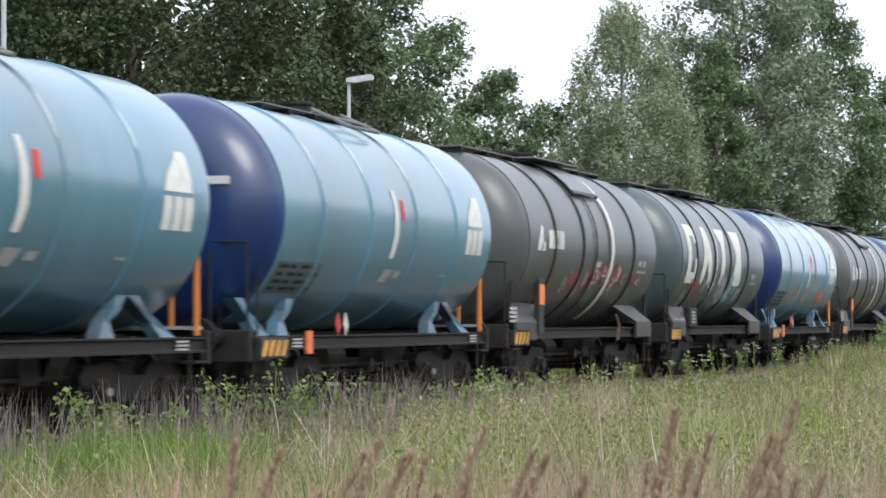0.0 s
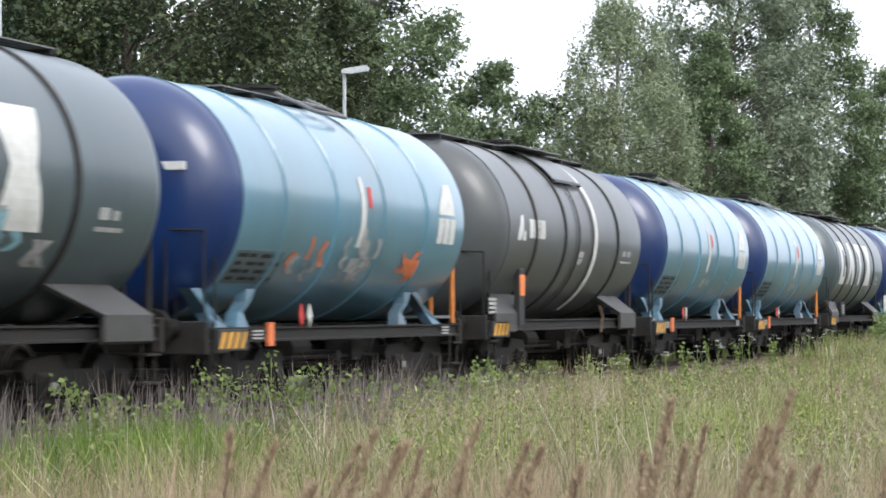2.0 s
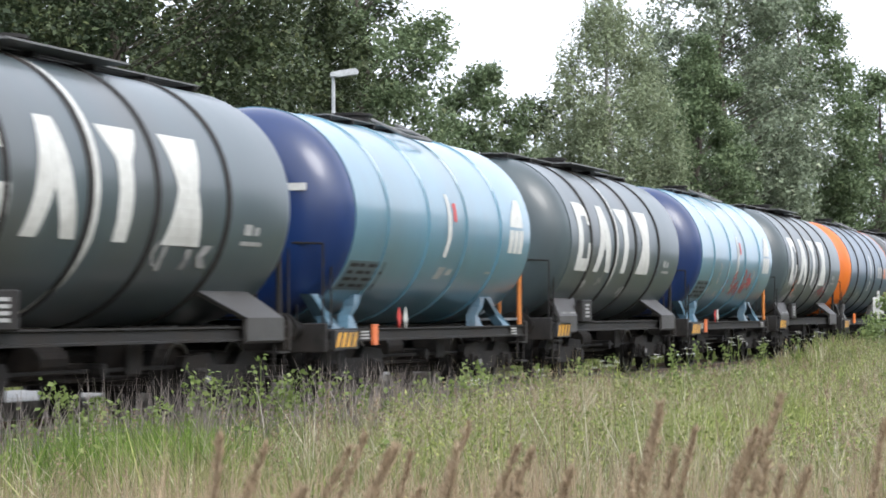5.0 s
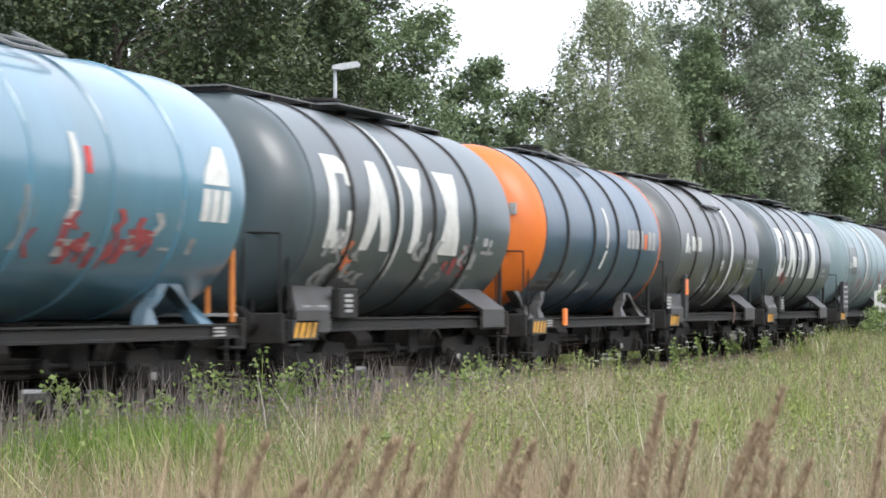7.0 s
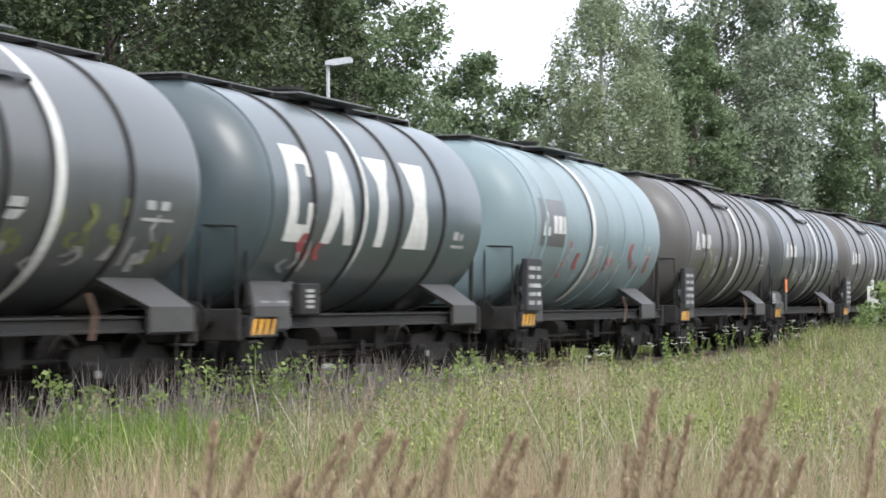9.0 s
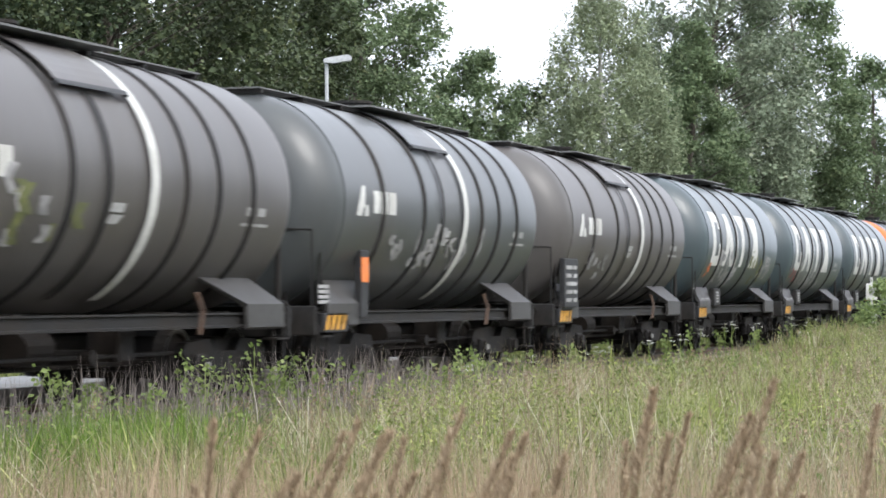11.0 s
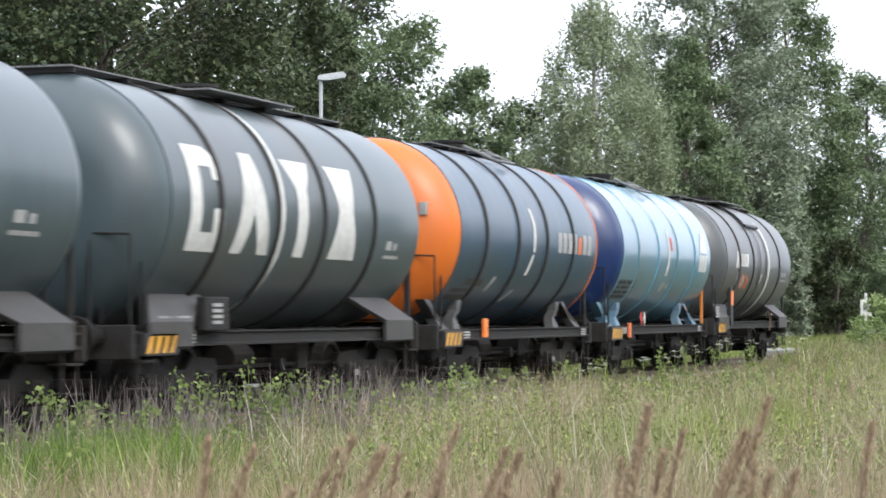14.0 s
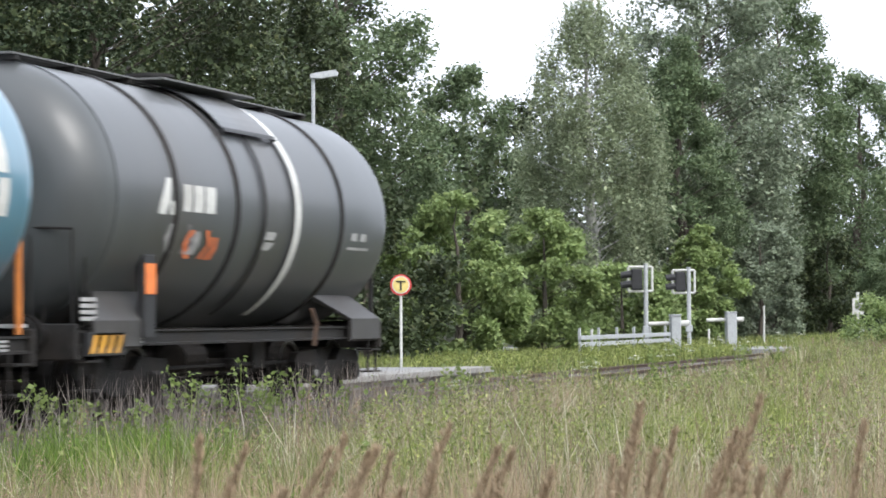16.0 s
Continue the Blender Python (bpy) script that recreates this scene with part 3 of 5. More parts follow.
                bm = bmesh.new()
        part("white_placard", bm, "white", w)
        bm = bmesh.new()
        box(bm, a + 1.36, a + 1.54, -1.31, -1.27, 0.80, 1.10)
        part("orange_plate", bm, "tag_orange", w)
        bm = bmesh.new()
        box(bm, 0.635, 0.74, -1.0, -0.66, 2.93, 3.03)
        part("end_mark", bm, "white", w)
    elif kind == "navy":
        x = a + 4.45
        bm = bmesh.new()
        painted(bm, [(-25, x - 0.25, x - 0.08), (-11, x - 0.07, x + 0.08)])
        painted(bm, [(-9, x - 0.05, x + 0.10), (9, x - 0.05, x + 0.12), (20, x - 0.15, x + 0.02)])
        part("level_stripe", flip_out(bm), "white", w)
        bm = bmesh.new()
        lathe(bm, [(rear - 0.02, RADIUS), (rear - 0.015, RADIUS + 0.008), (rear + 0.03, RADIUS + 0.008), (rear + 0.035, RADIUS - 0.01)], 56)
        part("rim_line", bm, "orange", w)
        x = rear - 2.95
        for k in range(7):
            bm = bmesh.new()
            painted(bm, [(-8, x + k * 0.37, x + k * 0.37 + 0.28), (6 if k != 4 else 4, x + k * 0.37 + 0.02, x + k * 0.37 + 0.29)])
            part("logo_block", flip_out(bm), "tag_orange" if k == 4 else "dirty_white", w, "red logo block" if k == 4 else "white logo block")
        bm = bmesh.new()
        painted(bm, [(-45, a + 0.3, a + 1.5), (-41, a + 0.3, a + 1.5)])
        painted(bm, [(-39, a + 0.4, a + 1.3), (-36, a + 0.4, a + 1.3)])
        painted(bm, [(-34, a + 0.9, a + 1.9), (-29, a + 0.9, a + 1.9)])
        part("data_panel", flip_out(bm), "saddle_grey", w)["kind"] = "stuff"
        bm = bmesh.new()
        painted(bm, [(-38, a + 2.2, a + 2.35), (-27, a + 2.4, a + 2.6)])
        painted(bm, [(-46, a + 3.6, a + 3.8), (-36, a + 3.9, a + 4.1)])
        part("data_text", flip_out(bm), "dirty_white", w)["kind"] = "stuff"
        bm = bmesh.new()
        box(bm, a + 1.96, a + 2.15, -1.33, -1.27, 0.90, 1.21, 0.01)
        part("orange_plate", bm, "plate_orange", w)
        bm = bmesh.new()
        for k in range(2):
            box(bm, 0.665, 0.76, -1.12 + k * 0.18, -1.0 + k * 0.18, 2.85, 3.05)
        part("end_mark", bm, "dirty_white", w)
    elif kind == "letters":
        x = a + 0.55
        shapes = [
            [[(-22, x, x + 0.34), (27, x + 0.0, x + 0.36)], [(-22, x + 0.34, x + 0.9), (-13, x + 0.34, x + 0.76)], [(17, x + 0.36, x + 0.74), (27, x + 0.36, x + 0.66)], [(-22, x + 0.9, x + 0.95), (-13, x + 0.72, x + 1.05), (-2, x + 0.72, x + 1.05)], [(11, x + 0.72, x + 1.02), (17, x + 0.72, x + 1.02), (24, x + 0.66, x + 0.85), (27, x + 0.6, x + 0.66)]],
            [[(-22, x + 1.42, x + 1.78), (-2, x + 1.6, x + 2.04), (27, x + 1.84, x + 2.04)], [(-22, x + 2.34, x + 2.7), (-2, x + 2.05, x + 2.5), (27, x + 2.04, x + 2.26)]],
            [[(-22, x + 3.62, x + 3.98), (12, x + 3.60, x + 4.0), (20, x + 3.4, x + 4.2), (27, x + 3.28, x + 4.32)]],
            [[(-22, x + 4.95, x + 6.05), (3, x + 5.22, x + 5.8), (27, x + 4.95, x + 6.05)]],
        ]
        for sh in shapes:
            bm = bmesh.new()
            for rows in sh:
                painted(bm, rows)
            part("painted_mark", flip_out(bm), "white", w, "large white painted mark")
        bm = bmesh.new()
        painted(bm, [(-62, x + 2.75, x + 2.93), (-23, x + 2.95, x + 3.12), (80, x + 2.95, x + 3.12)], 0.008)
        part("white_hoop", flip_out(bm), "white", w)
        bm = bmesh.new()
        painted(bm, [(-20, rear - 1.45, rear - 0.75), (-18, rear - 1.45, rear - 0.75)])
        painted(bm, [(-15, rear - 1.4, rear - 1.15), (-10, rear - 1.4, rear - 1.15)])
        painted(bm, [(-15, rear - 1.05, rear - 0.9), (-11, rear - 1.05, rear - 0.9)])
        part("data_text", flip_out(bm), "dirty_white", w)["kind"] = "stuff"
        bm = bmesh.new()
        box(bm, a + 1.35, a + 2.1, -1.38, -1.25, 1.08, 1.50, 0.02)
        part("document_box", bm, "frame_grey", w)
        bm = bmesh.new()
        for k in range(4):
            box(bm, a + 1.55, a + 1.85, -1.388, -1.38, 1.17 + k * 0.07, 1.21 + k * 0.07)
        part("data_text", bm, "dirty_white", w)["kind"] = "stuff"
        bm = bmesh.new()
        for k in range(2):
            box(bm, a + 0.05, a + 1.0, -1.325, -1.27, 1.10 + k * 0.1, 1.17 + k * 0.1)
        part("data_panel", bm, "tag_grey", w)["kind"] = "stuff"
    else:
        x = a + mark
        for k, (u0, u1, lean) in enumerate(((0.0, 0.55, 0.12), (0.72, 0.98, 0.03), (1.04, 1.34, 0.03), (1.40, 1.72, 0.03))):
            bm = bmesh.new()
            if k == 0:
                painted(bm, [(-7, x, x + 0.22), (-1, x + 0.06, x + 0.34), (9, x + 0.26, x + 0.40)])
                painted(bm, [(-7, x + 0.34, x + 0.52), (-1, x + 0.38, x + 0.50)])
            else:
                painted(bm, [(-5, x + u0, x + u1), (7, x + u0 + lean, x + u1 + lean)])
            part("logo_block", flip_out(bm), "white", w, "white logo block")
        s = a + (4.1 if kind == "mint" else 5.65)
        bm = bmesh.new()
        painted(bm, [(-60, s - 0.11, s + 0.12), (82, s - 0.11, s + 0.12)], 0.04)
        part("white_hoop", flip_out(bm), "white", w)
        # hatch plate folded over the shoulder and the dark strip below it
        if kind != "mint":
            bm = bmesh.new()
            lathe(bm, [(a + 3.75, RADIUS + 0.05), (a + 3.75, RADIUS + 0.07), (a + 5.46, RADIUS + 0.07), (a + 5.46, RADIUS + 0.05)], 8, 38, 75)
            part("cover_plate", bm, shell, w)
            bm = bmesh.new()
            lathe(bm, [(a + 3.7, RADIUS + 0.02), (a + 3.7, RADIUS + 0.09), (a + 5.5, RADIUS + 0.09), (a + 5.5, RADIUS + 0.02)], 2, 35.5, 38)
            part("cover_lip", bm, "black", w)
            bm = bmesh.new()
            painted(bm, [(-60, a + 4.42, a + 4.54), (37, a + 4.42, a + 4.54)], 0.03)
            part("seam_strip", flip_out(bm), "frame_grey", w)
        bm = bmesh.new()
        painted(bm, [(-17, rear - 1.5, rear - 0.6), (-15.5, rear - 1.5, rear - 0.6)])
        painted(bm, [(-12, rear - 1.4, rear - 1.15), (-8, rear - 1.4, rear - 1.15)])
        painted(bm, [(-12, rear - 1.0, rear - 0.75), (-8, rear - 1.0, rear - 0.75)])
        painted(bm, [(-20, a + 4.55, a + 4.85), (-16, a + 4.65, a + 5.0)])
        painted(bm, [(-15, a + 4.6, a + 4.95), (-11, a + 4.65, a + 5.0)])
        part("data_text", flip_out(bm), "dirty_white", w)["kind"] = "stuff"
        if kind == "grey":
            bm = bmesh.new()
            box(bm, a + 1.0, a + 1.32, -1.40, -1.30, 1.0, 1.95, 0.01)
            part("plate_holder", bm, "black", w)
            bm = bmesh.new()
            box(bm, a + 1.02, a + 1.30, -1.412, -1.40, 1.5, 1.85)
            part("orange_plate", bm, "plate_orange", w)
            bm = bmesh.new()
            for k in range(4):
                box(bm, a - 0.55, a - 0.15, -1.335, -1.32, 1.2 + k * 0.07, 1.245 + k * 0.07)
            part("data_text", bm, "dirty_white", w)["kind"] = "stuff"
        else:
            bm = bmesh.new()
            box(bm, a - 0.25, a + 0.75, -1.42, -1.32, 1.1, 2.0, 0.01)
            board = part("data_board", bm, "black", w, "black data board with pale lines")
            bm = bmesh.new()
            for k in range(5):
                box(bm, a - 0.15, a + 0.2 + 0.08 * (k % 3), -1.432, -1.424, 1.2 + k * 0.15, 1.27 + k * 0.15)
                box(bm, a + 0.38, a + 0.62, -1.432, -1.424, 1.2 + k * 0.15, 1.27 + k * 0.15)
            part("data_text", bm, "dirty_white", board)["kind"] = "stuff"
            if kind == "mint":
                bm = bmesh.new()
                painted(bm, [(-14, x - 0.15, x + 1.55), (18, x - 0.15, x + 1.55)], 0.004)
                part("logo_ground", flip_out(bm), "grey", w)
        bm = bmesh.new()
        for k in range(2):
            tube(bm, (rear - 2.62 + k * 0.1, -1.33, 1.34), (rear - 2.5 + k * 0.1, -1.36, 1.12), 0.018, 6)
            tube(bm, (rear - 2.5 + k * 0.1, -1.36, 1.12), (rear - 2.56 + k * 0.1, -1.34, 0.84), 0.018, 6)
        part("hose", bm, "rust", w)
    return w


BLUE = dict(length=11.48, ring_at=(2.7, 4.6, 6.55, 8.48), rear=10.2)
NAVY = dict(length=11.35, ring_at=(2.72, 4.7, 6.6, 8.5), rear=10.32)
LETT = dict(length=11.86, ring_at=(2.75, 4.7, 6.45, 8.55), rear=10.53)
VGRE = dict(length=11.76, ring_at=(2.9, 4.85, 8.76), rear=10.6)
VLON = dict(length=12.5, ring_at=(2.9, 4.85, 7.9, 8.9, 10.0), rear=11.2)
MINT = dict(length=13.2, ring_at=(1.95, 3.4, 6.6, 8.05, 9.75), rear=11.2)
KINDS = dict(blue=BLUE, navy=NAVY, letters=LETT, grey=VGRE, brown=VLON, mint=MINT, long_grey=VLON, tail_grey=VGRE)

# leading rim of each wagon's tank at the clip's start, along the track
TRAIN = [
    ("blue", 18.40), ("blue", 29.85), ("grey", 41.15), ("letters", 53.10), ("blue", 64.95), ("grey", 76.51), ("blue", 88.38),
    ("blue", 99.88), ("letters", 111.53), ("blue", 123.44), ("letters", 135.26), ("blue", 147.10), ("letters", 158.60),
    ("navy", 170.30), ("grey", 181.46), ("letters", 193.29), ("mint", 205.99), ("brown", 219.29), ("long_grey", 231.45), ("brown", 244.06),
    ("letters", 256.78), ("letters", 268.67), ("letters", 280.49), ("navy", 292.09), ("blue", 303.48), ("tail_grey", 314.66),
]
# sprayed marks: wagon number, material, x range from the leading rim, angles, strokes
SPRAY = [
    (2, "tag_red", 2.6, 8.0, -38, -18, 16), (2, "tag_grey", 2.2, 8.4, -40, -20, 16), (3, "tag_cyan", 4.6, 6.4, -42, -22, 14), (3, "tag_grey", 0.6, 8.2, -48, -22, 26),
    (3, "tag_red", 1.2, 2.6, -42, -26, 4), (4, "tag_orange", 6.0, 7.2, -38, -22, 9), (4, "tag_grey", 2.0, 5.0, -40, -16, 14), (4, "tag_orange", 2.0, 4.0, -36, -24, 3),
    (8, "tag_grey", 5.0, 7.0, -40, -30, 4), (10, "tag_grey", 1.0, 6.0, -44, -30, 6), (11, "tag_red", 3.4, 6.8, -38, -20, 18), (11, "tag_grey", 0.8, 7.6, -40, -16, 14),
    (12, "tag_grey", 0.4, 8.4, -46, -20, 34), (12, "tag_red", 6.0, 7.2, -36, -26, 4), (12, "tag_orange", 1.2, 1.9, -36, -26, 2), (14, "tag_grey", 2.0, 8.6, -44, -26, 12),
    (14, "tag_moss", 4.0, 9.0, -40, -14, 14), (15, "tag_red", 1.0, 2.6, -36, -26, 4), (15, "tag_grey", 0.2, 1.6, -40, -28, 5), (16, "tag_red", 2.0, 9.4, -40, -18, 12),
    (16, "tag_grey", 2.5, 8.0, -42, -22, 14), (17, "tag_moss", 1.4, 4.0, -40, -10, 8), (17, "tag_grey", 1.4, 3.2, -36, -8, 6), (18, "tag_grey", 2.0, 7.0, -36, -18, 22),
    (19, "tag_grey", 1.0, 4.0, -40, -24, 8), (20, "tag_grey", 1.2, 3.9, -44, -14, 26), (20, "tag_moss", 5.4, 7.6, -42, -16, 14), (20, "tag_orange", 0.2, 0.9, -34, -26, 2),
    (20, "tag_grey", 6.5, 8.8, -34, -18, 8), (21, "tag_grey", 1.0, 5.6, -46, -24, 16), (21, "tag_red", 0.4, 1.2, -36, -28, 3), (25, "tag_orange", 2.0, 2.8, -34, -26, 3), (25, "tag_grey", 1.4, 2.2, -32, -24, 3),
]
FIRST = {}
WAGONS = []
for number, (kind, rim) in enumerate(TRAIN):
    size = KINDS[kind]
    if kind not in FIRST:
        FIRST[kind] = wagon("grey" if kind.endswith("_grey") else kind, size["length"], size["ring_at"], size["rear"], "oil train", 1.13 if kind == "tail_grey" else 0.48)
        body = FIRST[kind]
    else:
        body = copy_thing(FIRST[kind], Matrix.Identity(4))
    WAGONS.append((body, rim - 1.25))
for number, colour, x0, x1, low, high, n in SPRAY:
    part("graffiti", scribble(random.Random(number * 7 + n), 1.25 + x0, 1.25 + x1, low, high, n), colour, WAGONS[number][0], "sprayed unreadable graffiti")["kind"] = "stuff"


# ---- ground, track ----
def ground_height(x, y):
    """The meadow lies a little below the rails and rises gently towards the camera."""
    near = min(1.0, max(0.0, (TRACK - 2.2 - y) / 3.0))
    far = min(1.0, max(0.0, (y - TRACK - 2.2) / 2.0))
    base = -0.25 - 0.12 * near * (1 if y < TRACK else 0) + 0.12 * far
    return base + 0.05 * noise.noise((x * 0.15, y * 0.15, 0.0))


def build_ground():
    bm = bmesh.new()
    xs = [-2500, -600, -150, -60] + [-30 + 2.0 * i for i in range(96)] + [200, 300, 600, 1500, 4000]
    ys = [-2500, -600, -150, -40, -15, -6] + [-2 + 1.0 * i for i in range(34)] + [36, 45, 60, 120, 400, 1500, 4000]
    grid = [[bm.verts.new((x, y, ground_height(x, y))) for x in xs] for y in ys]
    for a, b in zip(grid, grid[1:]):
        for i in range(len(xs) - 1):
            bm.faces.new((a[i], a[i + 1], b[i + 1], b[i]))
    tagged(link("ground", bm, "soil", True), "brown-green meadow soil under tall grass", "ground", kind="structure")


build_ground()


def build_track():
    bm = bmesh.new()
    section = [(-2.6, -0.36), (-1.55, -0.10), (1.55, -0.10), (2.6, -0.36)]
    rows = []
    for x in [-120 + 1.0 * i for i in range(420)]:
        rows.append([bm.verts.new((x, TRACK + y, z + 0.03 * noise.noise((x * 2.3, y * 3, 1.0)))) for y, z in section])
    for a, b in zip(rows, rows[1:]):
        for i in range(3):
            bm.faces.new((a[i], b[i], b[i + 1], a[i + 1]))
    bmesh.ops.recalc_face_normals(bm, faces=bm.faces)
    tagged(link("track_bed", bm, "ballast"), "dark grey gravel bed under the rails", "ballast", kind="structure")
    profile = [(-0.07, -0.16), (0.07, -0.16), (0.07, -0.145), (0.012, -0.12), (0.012, -0.05), (0.036, -0.035), (0.036, 0.0), (-0.036, 0.0), (-0.036, -0.035), (-0.012, -0.05), (-0.012, -0.12), (-0.07, -0.145)]
    for side in (-1, 1):
        bm = bmesh.new()
        ends = []
        for x in (-140.0, 320.0):
            ends.append([bm.verts.new((x, TRACK + side * 0.753 + y, z)) for y, z in profile])
        n = len(profile)
        for i in range(n):
            bm.faces.new((ends[0][i], ends[0][(i + 1) % n], ends[1][(i + 1) % n], ends[1][i]))
        bm.faces.new(ends[0])
        bm.faces.new(ends[1][::-1])
        bmesh.ops.recalc_face_normals(bm, faces=bm.faces)
        tagged(link("rail", bm, "rust"), "rusty brown steel rail on wooden sleepers", "rail", "rails of the track", "structure")


build_track()


def build_sleepers():
    bm = bmesh.new()
    box(bm, -0.13, 0.13, -1.28, 1.28, -0.25, -0.085, 0.02)
    first = link("sleeper", bm, "sleeper")
    bed = bpy.data.objects["track_bed"]
    first.parent = bed
    first.location = (20.0, TRACK, 0)
    for i in range(1, 190):
        s = new("sleeper", first.data)
        s.parent = bed
        s.location = (20.0 + 0.63 * i, TRACK + 0.02 * math.sin(i * 2.3), 0.008 * math.sin(i * 5.1))


build_sleepers()


# ---- plants ----
def leaf_mesh(name, centres, sizes, material, rng, flat=0.35, parent=None, long=1.6, rise=-0.25, loose=1.2):
    """Many small folded leaves, one island each."""
    n = len(centres)
    d = rng.normal(size=(n, 3))
    d[:, 2] = d[:, 2] * flat + rise
    d /= np.linalg.norm(d, axis=1)[:, None]
    s = np.cross(np.array([0.0, 0.0, 1.0]), d) + loose * rng.normal(size=(n, 3))
    s -= (s * d).sum(1)[:, None] * d
    s /= np.linalg.norm(s, axis=1)[:, None]
    up = np.cross(d, s)
    L, W = (sizes * long)[:, None], (sizes * 0.55)[:, None]
    p0 = centres
    p2 = centres + d * L
    p1 = centres + d * L * 0.45 + s * W + up * W * 0.25
    p3 = centres + d * L * 0.45 - s * W + up * W * 0.25
    verts = np.stack([p0, p1, p2, p3], 1).reshape(-1, 3)
    k = np.arange(n)[:, None] * 4
    tris = np.concatenate([k + [0, 1, 2], k + [0, 2, 3]], 1).reshape(-1)
    return raw_mesh(name, verts, tris, material, parent)


def raw_mesh(name, verts, tris, material, parent=None):
    me = bpy.data.meshes.new(name)
    me.vertices.add(len(verts))
    me.vertices.foreach_set("co", np.ascontiguousarray(verts, dtype=np.float32).ravel())
    m = len(tris) // 3
    me.loops.add(len(tris))
    me.loops.foreach_set("vertex_index", np.ascontiguousarray(tris, dtype=np.int32))
    me.polygons.add(m)
    me.polygons.foreach_set("loop_start", np.arange(0, len(tris), 3, dtype=np.int32))
    me.update(calc_edges=True)
    me.materials.append(MAT[material])
    ob = new(name, me)
    if parent is not None:
        ob.parent = parent
    return ob


def tree(x, y, height, spread, leaf, label, seed, low=0.12, clumps=70, leaves=26000, leaf_size=0.09, lean=0.0, bark="bark", droop=0.0, trunk_r=None, top_taper=0.6, name="tree"):
    """A tapered trunk with limbs that end in uneven clumps of leaves."""
    rng = np.random.default_rng(seed)
    z0 = ground_height(x, y) - 0.05
    t = empty(name, label, "tree" if height > 5 else "bush", at=pose(x, y, z0))
    r0 = trunk_r or 0.022 * height + 0.03
    bm = bmesh.new()
    spine = [Vector((lean * k * height / 7 + rng.normal() * 0.012 * height * (k > 0), rng.normal() * 0.012 * height * (k > 0), height * 0.94 * k / 7)) for k in range(8)]
    for k in range(7):
        tube(bm, spine[k], spine[k + 1], r0 * (1 - k / 7.6), 9, r0 * (1 - (k + 1) / 7.6))
    part("trunk", bm, bark, t)
    limbs = bmesh.new()
    centres, radii = [], []
    for i in range(clumps):
        f = low + (1 - low) * (i + rng.random()) / clumps
        width = spread * (math.sin(math.pi * min(1.0, (f - low) / (1 - low) * 0.86 + 0.14)) ** top_taper)
        ang = rng.random() * 2 * math.pi
        out = width * (0.35 + 0.65 * math.sqrt(rng.random()))
        k = min(6, int(f * 0.9 * 7))
        base = spine[k].lerp(spine[k + 1], 0.5)
        c = Vector((base.x + math.cos(ang) * out, base.y + math.sin(ang) * out, height * f + rng.normal() * 0.02 * height))
        root = base.lerp(Vector((base.x, base.y, max(0.2, c.z - out * 0.5))), 0.8)
        if i % 2 == 0:
            tube(limbs, root, c, r0 * 0.16 * (1.2 - f), 5, r0 * 0.04)
        centres.append(c)
        radii.append(spread * rng.uniform(0.16, 0.36) * (1.15 - 0.4 * f))
    part("branching", limbs, bark, t)
    centres, radii = np.array(centres), np.array(radii)
    for name, count, size, reach, power in (("crown", int(leaves * 0.70), leaf_size, 1.0, 0.40), ("inner_foliage", int(leaves * 0.20), leaf_size * 1.65, 0.8, 0.6)):
        pick = rng.choice(len(centres), count, p=radii ** 2 / (radii ** 2).sum())
        g = rng.normal(size=(count, 3))
        g /= np.linalg.norm(g, axis=1)[:, None]
        g *= (rng.random(count) ** power)[:, None] * np.array([1.0, 1.0, 0.75]) * reach
        p = centres[pick] + g * radii[pick][:, None]
        if droop:
            # leaves strung along hanging twigs
            twig = rng.integers(0, count // 16 + 1, count)
            twig_start = p[:count // 16 + 1]
            p = twig_start[twig] + rng.normal(size=(count, 3)) * 0.06
            p[:, 2] -= droop * rng.random(count) * (0.35 + 0.65 * rng.random(count // 16 + 1)[twig])
        p[:, 2] = np.maximum(p[:, 2], 0.15)
        leaf_mesh(name, p, size * rng.uniform(0.6, 1.3, count), leaf, rng, 0.6, parent=t, long=1.9 if droop else 1.5, loose=0.6)
    return t


def at(heading, off):
    """The place on a line off metres beyond the track's centre, seen at that heading from the camera's stand."""
    y = TRACK + off
    return y / math.tan(radians(heading)), y


